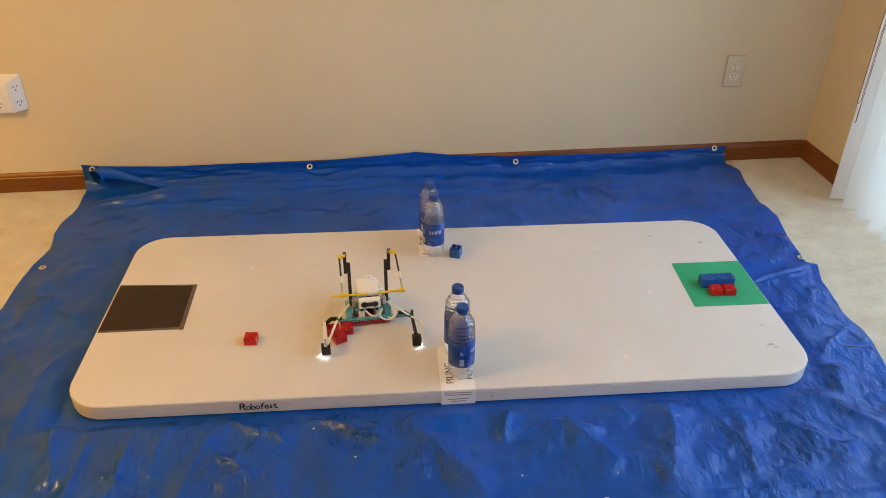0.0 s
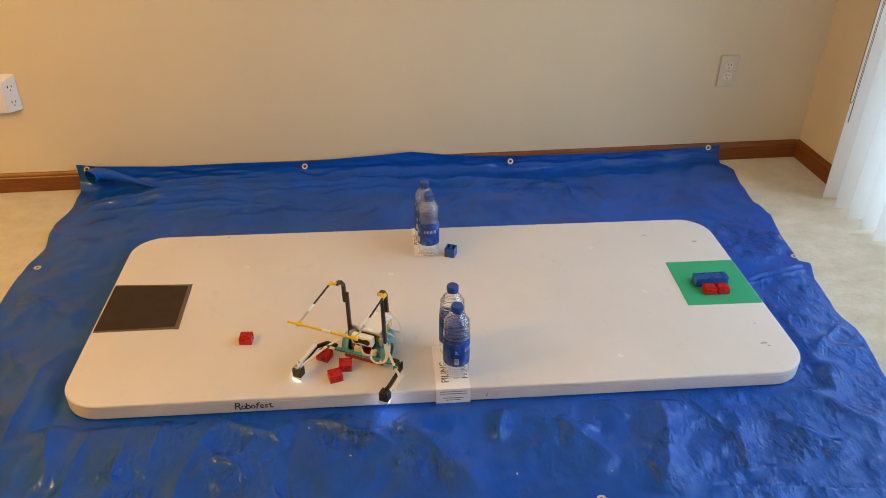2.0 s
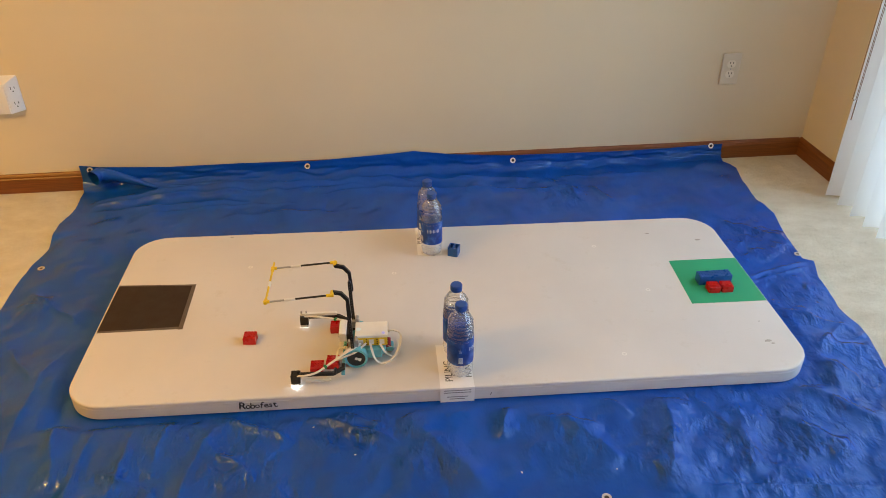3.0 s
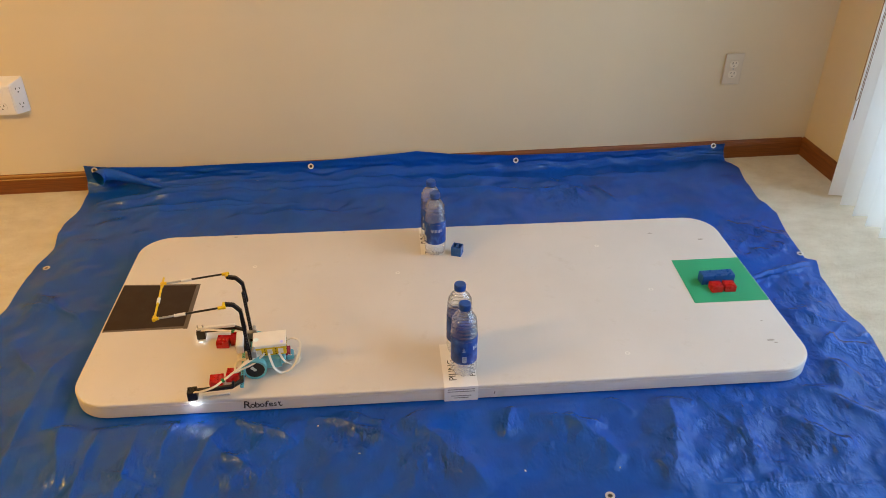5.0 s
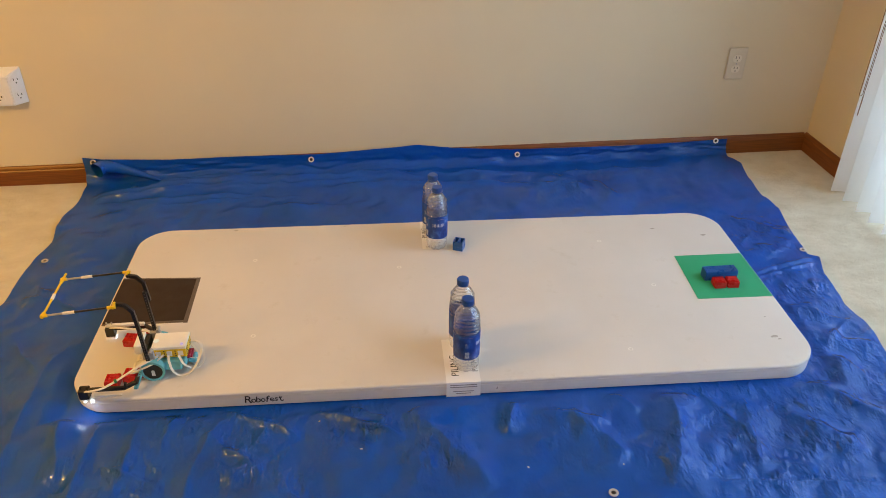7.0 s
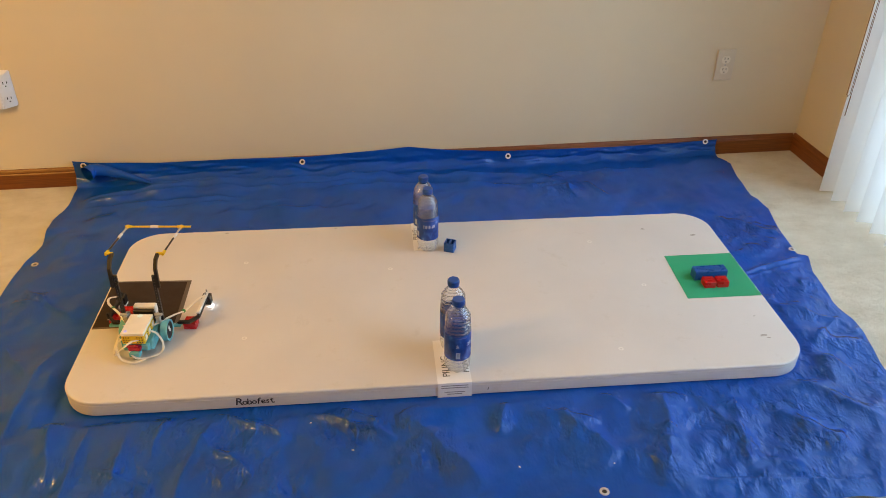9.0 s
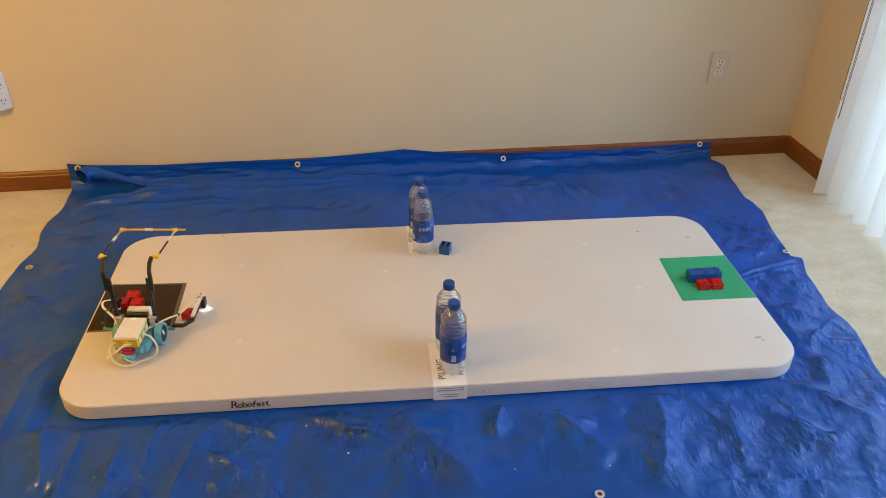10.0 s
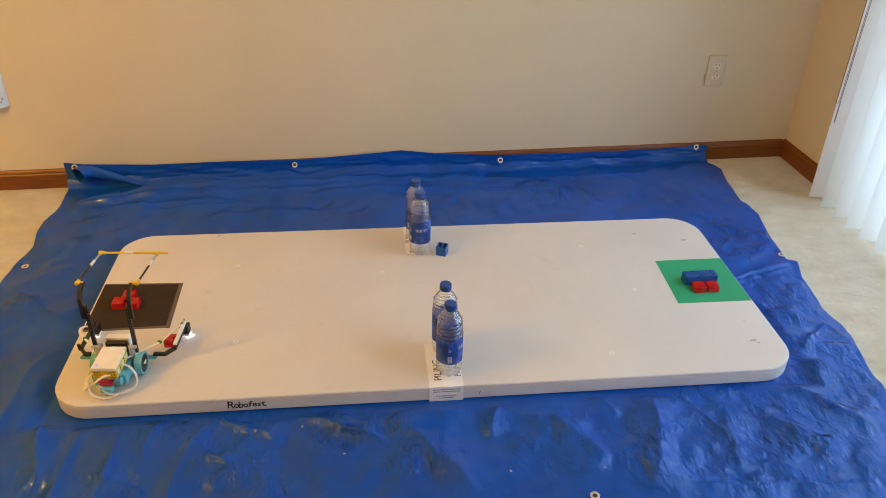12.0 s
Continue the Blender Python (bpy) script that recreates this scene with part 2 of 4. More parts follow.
# ---- mesh helpers ----
def finish(bm, name, material, smooth=False):
    me = bpy.data.meshes.new(name)
    bmesh.ops.recalc_face_normals(bm, faces=bm.faces)
    bm.to_mesh(me)
    bm.free()
    me.materials.append(material)
    if smooth:
        me.shade_smooth()
    return me


def part(name, bm, material, parent, label="", smooth=False, at=None):
    ob = new(name, finish(bm, name, material, smooth))
    ob.parent = parent
    if at is not None:
        ob.matrix_basis = at
    return tagged(ob, label)


def thing(name, at, label, category, group="", kind=""):
    ob = new(name)
    ob.matrix_basis = at
    ob.empty_display_size = 0.02
    return tagged(ob, label, category, group, kind)


def box(bm, x0, x1, y0, y1, z0, z1, bev=0.0, m=None, seg=1):
    b2 = bmesh.new()
    bmesh.ops.create_cube(b2, size=1)
    bmesh.ops.transform(b2, matrix=Matrix.LocRotScale(((x0 + x1) / 2, (y0 + y1) / 2, (z0 + z1) / 2), None, (x1 - x0, y1 - y0, z1 - z0)), verts=b2.verts)
    if bev:
        bmesh.ops.bevel(b2, geom=b2.edges, offset=bev, segments=seg, affect="EDGES", profile=0.5)
    return merge(bm, b2, m)


def merge(bm, b2, m=None):
    if m is not None:
        bmesh.ops.transform(b2, matrix=m, verts=b2.verts)
    tmp = bpy.data.meshes.new("tmp")
    b2.to_mesh(tmp)
    b2.free()
    bm.from_mesh(tmp)
    bpy.data.meshes.remove(tmp)
    return bm


def rod(bm, a, b, r, seg=10):
    a, b = Vector(a), Vector(b)
    d = b - a
    b2 = bmesh.new()
    bmesh.ops.create_cone(b2, cap_ends=True, segments=seg, radius1=r, radius2=r, depth=d.length)
    m = Matrix.Translation((a + b) / 2) @ d.to_track_quat("Z", "Y").to_matrix().to_4x4()
    return merge(bm, b2, m)


def ring(bm, r_in, r_out, z0, z1, seg=20, m=None):
    b2 = bmesh.new()
    loops = []
    for r, z in ((r_in, z0), (r_out, z0), (r_out, z1), (r_in, z1)):
        loops.append([b2.verts.new((r * math.cos(2 * math.pi * i / seg), r * math.sin(2 * math.pi * i / seg), z)) for i in range(seg)])
    for k in range(4):
        p, q = loops[k], loops[(k + 1) % 4]
        for i in range(seg):
            b2.faces.new((p[i], p[(i + 1) % seg], q[(i + 1) % seg], q[i]))
    return merge(bm, b2, m)


def lathe(bm, profile, seg=40, cap=True):
    loops = [[bm.verts.new((r * math.cos(2 * math.pi * i / seg), r * math.sin(2 * math.pi * i / seg), z)) for i in range(seg)] for r, z in profile]
    for p, q in zip(loops, loops[1:]):
        for i in range(seg):
            bm.faces.new((p[i], p[(i + 1) % seg], q[(i + 1) % seg], q[i]))
    if cap:
        bm.faces.new(loops[0][::-1])
        bm.faces.new(loops[-1])
    return bm


def prism(bm, outline, z0, z1, m=None, bev=0.0):
    """An outline in x and y, pulled from z0 to z1."""
    b2 = bmesh.new()
    lo = [b2.verts.new((x, y, z0)) for x, y in outline]
    hi = [b2.verts.new((x, y, z1)) for x, y in outline]
    n = len(outline)
    b2.faces.new(lo[::-1])
    b2.faces.new(hi)
    for i in range(n):
        b2.faces.new((lo[i], lo[(i + 1) % n], hi[(i + 1) % n], hi[i]))
    if bev:
        bmesh.ops.bevel(b2, geom=b2.edges, offset=bev, segments=1, affect="EDGES")
    return merge(bm, b2, m)


def glide(pts, steps=8):
    """A smooth line through the points."""
    pts = [Vector(p) for p in pts]
    q = [2 * pts[0] - pts[1], *pts, 2 * pts[-1] - pts[-2]]
    out = []
    for i in range(1, len(q) - 2):
        for k in range(steps):
            u = k / steps
            a, b, c, d = q[i - 1:i + 3]
            out.append(0.5 * ((2 * b) + (c - a) * u + (2 * a - 5 * b + 4 * c - d) * u * u + (3 * b - a - 3 * c + d) * u ** 3))
    return out + [pts[-1]]


def ribbon(bm, pts, width, thick, up=(0, 0, 1), steps=8):
    """A flat cable along a line."""
    line = glide(pts, steps)
    loops = []
    side_before = None
    for i, p in enumerate(line):
        d = (line[min(i + 1, len(line) - 1)] - line[max(i - 1, 0)]).normalized()
        s = d.cross(Vector(up))
        s = s.normalized() if s.length > 0.15 else side_before or Vector((0, 1, 0))
        if side_before and s.dot(side_before) < 0:
            s = -s
        side_before = s
        n = s.cross(d).normalized()
        loops.append([bm.verts.new(p + s * a * width / 2 + n * b * thick / 2) for a, b in ((-1, -1), (1, -1), (1, 1), (-1, 1))])
    for p, q in zip(loops, loops[1:]):
        for k in range(4):
            bm.faces.new((p[k], p[(k + 1) % 4], q[(k + 1) % 4], q[k]))
    bm.faces.new(loops[0][::-1])
    bm.faces.new(loops[-1])
    return bm


def words(name, text, size, material, at, parent, squeeze=1.0, lean=0.0, heavy=0.0):
    cu = bpy.data.curves.new(name, "FONT")
    cu.body, cu.size, cu.extrude, cu.shear, cu.align_x, cu.align_y = text, size, 0.0002, lean, "CENTER", "CENTER"
    cu.space_character, cu.offset = squeeze, heavy
    tmp = bpy.data.objects.new("tmp", cu)
    me = bpy.data.meshes.new_from_object(tmp)
    bpy.data.objects.remove(tmp)
    me.materials.clear()
    me.materials.append(material)
    ob = new(name, me)
    ob.parent, ob.matrix_basis = parent, at
    return ob


def setting(name, bm, material, label, category, at=None, smooth=False):
    ob = new(name, finish(bm, name, material, smooth))
    if at is not None:
        ob.matrix_basis = at
    return tagged(ob, label, category, kind="structure")


# ---- the room ----
def build_room():
    bm = box(bmesh.new(), -8.6, 0.3, -9.2, 0.3, -0.12, 0.0)
    setting("floor", bm, CARPET, "beige short-pile carpet floor", "floor", ROOM)
    bm = box(bmesh.new(), -8.0, 0.12, 0, 0.12, 0, 2.44)
    setting("wall_north", bm, WALL, "plain cream painted wall", "wall", ROOM)
    bm = bmesh.new()
    box(bm, 0, 0.12, -0.42, 0, 0, 2.44)
    box(bm, 0, 0.12, -8.5, -3.0, 0, 2.44)
    box(bm, 0, 0.12, -3.0, -0.42, 2.05, 2.44)
    setting("wall_east", bm, WALL, "cream painted wall with a wide glass door", "wall", ROOM)
    # unseen walls, added to close the room; set far off to cut bounced light
    bm = box(bmesh.new(), -8.12, -8.0, -8.5, 0.12, 0, 2.44)
    setting("unseen_wall_west", bm, WALL, "plain cream painted wall", "wall", ROOM)
    bm = box(bmesh.new(), -8.12, 0.12, -8.62, -8.5, 0, 2.44)
    setting("unseen_wall_south", bm, WALL, "plain cream painted wall", "wall", ROOM)
    bm = box(bmesh.new(), -8.12, 0.12, -8.62, 0.12, 2.44, 2.56)
    setting("ceiling", bm, CEIL, "plain white ceiling", "ceiling", ROOM)
    prof = [(0, 0), (0.012, 0), (0.012, 0.054), (0.0095, 0.058), (0.0095, 0.062), (0.007, 0.067), (0.004, 0.071), (0, 0.072)]
    bm = prism(bmesh.new(), [(-p, z) for p, z in prof], 0, 7.98)
    setting("baseboard", bm, OAK, "stained oak baseboard with a moulded top", "baseboard", ROOM @ Matrix(((0, 0, -1, -0.0125), (1, 0, 0, 0), (0, 1, 0, 0), (0, 0, 0, 1))))
    bm = prism(bmesh.new(), [(-p, z) for p, z in prof], 0, 0.42)
    setting("baseboard", bm, OAK, "short stained oak baseboard beside the blinds", "baseboard", ROOM @ Matrix(((1, 0, 0, 0), (0, 0, -1, 0), (0, 1, 0, 0), (0, 0, 0, 1))))
    # sliding glass door in its frame
    door = new("door_1")
    door.matrix_basis = ROOM
    tagged(door, "white framed sliding glass door behind the blinds", "door", kind="structure")
    for y0, y1 in ((-1.70, -0.42), (-3.0, -1.70)):
        bm = bmesh.new()
        for a, b, c, d in ((y0, y0 + 0.05, 0, 2.05), (y1 - 0.05, y1, 0, 2.05), (y0 + 0.05, y1 - 0.05, 0, 0.07), (y0 + 0.05, y1 - 0.05, 1.99, 2.05)):
            box(bm, 0.07, 0.11, a, b, c, d, 0.003)
        part("door_frame", bm, WHITE_PL, door)
        p = part("pane", box(bmesh.new(), 0.087, 0.093, y0 + 0.05, y1 - 0.05, 0.07, 1.99), PANE, door, "clear glass")
        p.visible_shadow = False


# ---- wall fittings ----
def receptacle(bm_face, bm_slots, x, z, m):
    """A round-sided socket face with its two slots and earth hole; x and z on the plate, y towards the room is negative."""
    pts = [(0.0165 * math.cos(a), max(-0.0135, min(0.0135, 0.0165 * math.sin(a)))) for a in [2 * math.pi * i / 28 for i in range(28)]]
    tilt = Matrix(((1, 0, 0, x), (0, 0, -1, 0), (0, 1, 0, z), (0, 0, 0, 1)))
    prism(bm_face, pts, 0.0, 0.0022, m @ tilt)
    for dx, h in ((-0.0062, 0.0085), (0.0062, 0.007)):
        box(bm_slots, dx - 0.0012, dx + 0.0012, 0.0005, 0.0005 + h, 0.0016, 0.0028, m=m @ tilt)
    prism(bm_slots, [(0.0024 * math.cos(a), -0.0075 + 0.0024 * math.sin(a)) for a in [2 * math.pi * i / 12 for i in range(12)]], 0.0016, 0.0028, m @ tilt)


def build_outlet():
    base = thing("wall_outlet", pose(1.160, 1.302, 0.365, 0, 0, 2.07), "ivory duplex wall outlet with a plain cover plate", "outlet")
    bm = bmesh.new()
    box(bm, -0.036, 0.036, -0.0055, 0.0, -0.060, 0.060, 0.0035, seg=2)
    part("cover_plate", bm, PLATE_PL, base)
    m = Matrix.Translation((0, -0.005, 0))
    for z in (0.0195, -0.0195):
        face, slots = bmesh.new(), bmesh.new()
        receptacle(face, slots, 0, z, m)
        sock = part("socket", face, SOCKET_PL, base)
        part("slots", slots, DARK, sock)
    part("screw", rod(bmesh.new(), (0, -0.004, 0), (0, -0.0068, 0), 0.0028, 10), LGREY, base)


def build_adapter():
    base = thing("outlet_adapter", pose(-1.434, 1.2142, 0.374, 0, 0, 2.07), "white six-socket outlet adapter plugged into the wall", "adapter")
    out = [(-0.075, 0.0), (0.075, 0.0), (0.075, -0.006), (0.040, -0.040), (-0.040, -0.040), (-0.075, -0.006)]
    bm = prism(bmesh.new(), out, -0.062, 0.062)
    for v in bm.verts:
        if v.co.y < -0.03:
            v.co.z -= 0.024 if v.co.z > 0 else 0.001
    bmesh.ops.bevel(bm, geom=bm.edges, offset=0.003, segments=2, affect="EDGES")
    part("body", bm, GREY_PL, base)
    front = Matrix.Translation((0, -0.0395, 0))
    ang = math.degrees(math.atan2(0.034, 0.035))
    right = pose(0.0575, -0.023, 0, 0, 0, ang)
    left = pose(-0.0575, -0.023, 0, 0, 0, -ang)
    for m in (front, right, left):
        for z in (0.020, -0.033):
            face, slots = bmesh.new(), bmesh.new()
            receptacle(face, slots, 0, z, m)
            sock = part("socket", face, GREY_PL, base)
            part("slots", slots, DARK, sock)
    part("indicator", rod(bmesh.new(), (0, -0.039, 0.001), (0, -0.0415, 0.001), 0.002, 8), DARK, base)


def build_blinds():
    base = thing("vertical_blinds", ROOM, "white vertical blinds with open vanes before the glass door", "blinds")
    part("headrail", box(bmesh.new(), -0.10, -0.03, -2.95, -0.30, 2.06, 2.10, 0.004), WHITE_PL, base)
    bm = bmesh.new()
    n = 8
    for k in range(2):
        rows = []
        for i in range(n + 1):
            u = i / n - 0.5
            rows.append([bm.verts.new((0.085 * u, 0.008 * (0.25 - u * u) * 4 + k * 0.0008, z)) for z in (0.012, 1.0, 2.06)])
        for a, b in zip(rows, rows[1:]):
            for j in range(2):
                bm.faces.new((a[j], b[j], b[j + 1], a[j + 1]))
    me = finish(bm, "vane", VANE, True)
    rng = random.Random(4)
    for i in range(33):
        v = new("vane", me)
        v.parent = base
        v.matrix_basis = pose(-0.060, -0.393 - 0.076 * i, 0, rng.uniform(-0.3, 0.3), rng.uniform(-0.25, 0.25), -22 + rng.uniform(-6, 6))
    chain = bmesh.new()
    for dx in (0.0, 0.012):
        rod(chain, (-0.121 + dx, -0.398, 0.386), (-0.121 + dx, -0.398, 2.05), 0.0010, 6)
    rod(chain, (-0.121, -0.398, 0.386), (-0.115, -0.398, 0.379), 0.0010, 6)
    rod(chain, (-0.115, -0.398, 0.379), (-0.109, -0.398, 0.386), 0.0010, 6)
    part("bead_chain", chain, BRONZE, base, "dark bead chain")
    w = bmesh.new()
    rod(w, (-0.112, -0.408, 0.315), (-0.112, -0.408, 0.385), 0.0017, 10)
    rod(w, (-0.112, -0.408, 0.385), (-0.112, -0.408, 2.05), 0.001, 6)
    part("cord_weight", w, BRONZE, base, "dark cord weight")


# ---- the tarpaulin ----
LEFT_EDGE = [(-0.40, -1.235), (0.30, -1.240), (0.457, -1.244), (0.629, -1.247), (0.79, -1.222), (0.953, -1.242), (1.051, -1.220), (1.30, -1.235)]
RIGHT_EDGE = [(-0.40, 1.11), (0.039, 1.122), (0.189, 1.149), (0.267, 1.140), (0.436, 1.152), (0.528, 1.186), (0.546, 1.157), (0.664, 1.168), (0.831, 1.198), (0.914, 1.172), (1.089, 1.195), (1.20, 1.218), (1.26, 1.18), (1.30, 1.15)]
CREST = [(-1.24, 0.103), (-1.165, 0.092), (-0.93, 0.080), (-0.668, 0.081), (-0.40, 0.076), (-0.107, 0.091), (-0.032, 0.097), (0.106, 0.078), (0.324, 0.061), (0.768, 0.056), (0.972, 0.059), (1.20, 0.067)]
# sharp folds: from, to, height, half width
CREASES = [(-1.17, 1.055, -0.62, 1.108, 0.018, 0.006), (-1.00, 1.145, -0.50, 1.190, 0.020, 0.008), (-0.58, 1.135, 0.0, 1.150, 0.014, 0.006), (-0.95, 1.00, -0.45, 1.03, 0.008, 0.006),
           (-0.62, 1.13, 0.02, 1.17, 0.026, 0.026), (-1.20, 1.075, -0.45, 1.165, 0.034, 0.028), (-1.17, 1.015, -0.62, 1.050, 0.012, 0.012), (-0.72, 1.10, -0.20, 1.125, 0.012, 0.008),
           (-0.40, 1.090, 0.36, 1.075, 0.020, 0.014), (-0.10, 1.185, 0.42, 1.160, 0.013, 0.008), (0.34, 1.076, 0.56, 1.045, 0.016, 0.012), (0.44, 1.040, 0.60, 1.020, 0.010, 0.008),
           (0.52, 1.085, 0.55, 0.960, 0.010, 0.010), (0.60, 1.090, 0.66, 0.950, 0.010, 0.008), (0.50, 1.160, 0.92, 1.175, 0.010, 0.010), (-0.75, 0.93, -0.20, 0.98, 0.006, 0.02),
           (-0.60, -0.006, -0.37, -0.123, 0.012, 0.010), (-0.345, -0.035, -0.130, -0.140, 0.018, 0.011), (-0.28, -0.015, -0.16, -0.085, 0.010, 0.008), (-0.11, -0.05, 0.05, -0.30, 0.020, 0.045),
           (-0.58, -0.10, -0.44, -0.21, 0.010, 0.012), (-0.66, -0.02, -0.66, -0.16, 0.007, 0.008), (-0.56, -0.05, -0.60, -0.30, 0.010, 0.020), (-0.80, -0.18, -0.66, -0.23, 0.009, 0.010),
           (0.126, -0.045, 0.105, -0.150, 0.012, 0.016), (0.17, -0.08, 0.34, -0.14, 0.010, 0.016), (0.24, -0.09, 0.36, -0.24, 0.014, 0.022), (0.36, -0.03, 0.42, -0.10, 0.008, 0.014),
           (0.525, -0.02, 0.440, -0.33, 0.024, 0.055), (0.60, -0.02, 0.66, -0.22, 0.012, 0.020), (0.70, -0.06, 0.62, -0.30, 0.012, 0.025), (0.84, -0.01, 1.02, -0.20, 0.016, 0.024),
           (0.50, -0.309, 0.92, -0.343, -0.008, 0.004), (0.50, -0.318, 0.92, -0.352, 0.006, 0.007), (0.76, -0.10, 0.90, -0.26, 0.010, 0.018), (0.93, 0.45, 1.16, 0.53, 0.012, 0.012), (0.94, 0.43, 1.15, 0.50, 0.008, 0.006),
           (0.98, 0.80, 1.14, 0.66, 0.012, 0.020), (0.96, 0.62, 1.06, 0.70, 0.009, 0.012), (0.94, 0.30, 1.10, 0.20, 0.011, 0.018), (0.97, 0.12, 1.13, 0.22, 0.009, 0.014), (0.93, 0.10, 1.05, -0.06, 0.012, 0.020),
           (-0.945, 0.14, -0.885, -0.22, 0.020, 0.030), (-0.99, 0.30, -1.03, -0.25, 0.016, 0.040), (-0.82, -0.03, -0.85, -0.30, 0.012, 0.022), (-0.72, -0.03, -0.76, -0.32, 0.012, 0.026),
           (-1.18, 0.53, -1.00, 0.37, 0.012, 0.012), (-1.14, 0.27, -1.02, 0.13, 0.008, 0.008), (-1.20, 0.47, -1.10, 0.44, 0.010, 0.012), (-1.16, 0.12, -1.06, -0.04, 0.007, 0.009)]
# where the sheet is crackled all over: middle, reach, strength
CRACKLES = [(0.74, -0.17, 0.26, 1.0), (1.04, 0.02, 0.20, 0.95), (1.06, 0.32, 0.18, 0.95), (1.05, 0.66, 0.17, 0.85), (0.48, -0.24, 0.10, 0.9), (0.26, -0.16, 0.13, 0.55), (0.115, -0.10, 0.04, 0.7),
            (-0.48, -0.065, 0.10, 0.9), (-0.24, -0.09, 0.10, 1.0), (-0.06, -0.20, 0.085, 1.0), (-0.10, -0.10, 0.05, 0.8), (-0.48, -0.17, 0.09, 0.9), (-0.64, -0.08, 0.08, 0.9), (-0.72, -0.22, 0.09, 0.9), (-0.36, -0.26, 0.06, 0.7),
            (-0.86, -0.20, 0.06, 0.6), (0.50, 1.03, 0.11, 0.7), (-1.14, 0.46, 0.06, 0.6), (0.60, 1.25, 0.30, 0.25)]
CRUMPLE = np.random.RandomState(12)
BOWLS, DOMES = [np.stack([CRUMPLE.uniform(-1.28, 1.24, n), CRUMPLE.uniform(-0.42, 1.36, n), CRUMPLE.uniform(0, 1, n)], 1) for n in (950, 650)]


def waves(x, y, seed, reach, octaves=3):
    """Smooth uneven swell, a sum of crossing waves, about -1 to 1."""
    rng, z = np.random.RandomState(seed), 0.0
    for o in range(octaves):
        for k in range(5):
            a, ph = rng.uniform(0, 2 * math.pi, 2)
            f = 2 * math.pi / reach * 1.9 ** o * rng.uniform(0.7, 1.4)
            z = z + 0.35 * 0.55 ** o * np.sin(f * (x * math.cos(a) + y * math.sin(a)) + ph + 1.2 * np.sin(0.6 * f * (y * math.cos(a) - x * math.sin(a)) + 2 * ph))
    return z


def crackle_at(x, y):
    """How crackled the sheet is, up to 1."""
    q = np.where(y < 0.2, 0.16, 0.07)
    for cx, cy, r, k in CRACKLES:
        q = np.maximum(q, k * np.exp(-(((x - cx) ** 2 + (y - cy) ** 2) / (r * r)) ** 1.5))
    return q * np.clip(0.75 + 0.45 * waves(x, y, 5, 0.10, 2), 0.15, 1)


def cells(x, y, seeds, slope, lift):
    """Shallow hollows of flat faces, each turned its own way, that meet in sharp ridges."""
    z, turn = np.zeros_like(x), 40 * seeds[:, 2]
    c, s = np.cos(turn)[None], np.sin(turn)[None]
    for k in range(0, len(x), 6000):
        dx, dy = x[k:k + 6000, None] - seeds[None, :, 0], y[k:k + 6000, None] - seeds[None, :, 1]
        z[k:k + 6000] = np.min(slope * np.maximum(np.abs(dx * c + dy * s), np.abs(dy * c - dx * s)) + lift * seeds[None, :, 2], axis=1)
    return z


def crumpled(x, y):
    """The lie of the sheet: swell, crackle and folds, over arrays of points."""
    x, y = np.asarray(x, float).ravel(), np.asarray(y, float).ravel()
    q = crackle_at(x, y)
    z = 0.006 * (0.9 + waves(x, y, 3, 0.55)) + 0.0032 * waves(x, y, 8, 0.17, 2)
    wx, wy = x + 0.010 * np.sin(31 * y + 12 * x) + 0.006 * np.sin(61 * x - 40 * y), y + 0.010 * np.sin(27 * x - 9 * y) + 0.006 * np.sin(55 * y + 47 * x)
    on = np.flatnonzero((q > 0.05) & ((np.abs(x) > 0.925) | (y < -0.008) | (y > 0.768)))
    z[on] += q[on] * (cells(wx[on], wy[on] * 0.8, BOWLS, 0.19, 0.0040) - cells(wx[on] * 0.8, wy[on], DOMES, 0.17, 0.0040))
    for x0, y0, x1, y1, h, w in CREASES:
        vx, vy = x1 - x0, y1 - y0
        u = ((x - x0) * vx + (y - y0) * vy) / (vx * vx + vy * vy)
        d = ((x - x0) * vy - (y - y0) * vx) / math.hypot(vx, vy) + 0.008 * np.sin(9 * x + 14 * y) + 0.003 * np.sin(47 * x - 32 * y)
        z += h * np.exp(-np.abs(d / w) ** 1.15) * np.clip(1 - (2 * u - 1) ** 4, 0, 1)
    return z


def settled(x, y, z):
    """Flat under the table, and nowhere below the carpet."""
    ease = np.clip(np.maximum(np.maximum(np.abs(x) - 0.925, -y - 0.008), y - 0.768) / 0.05, 0, 1)
    return 0.0008 + np.maximum(z + 0.002, 0) * ease * ease * (3 - 2 * ease)


def tarp_height(x, y):
    return float(settled(x, y, crumpled(x, y)[0]))


def wall_line(x):
    return 1.3173 + (x - 1.523) * math.tan(radians(2.07)) - 0.0125


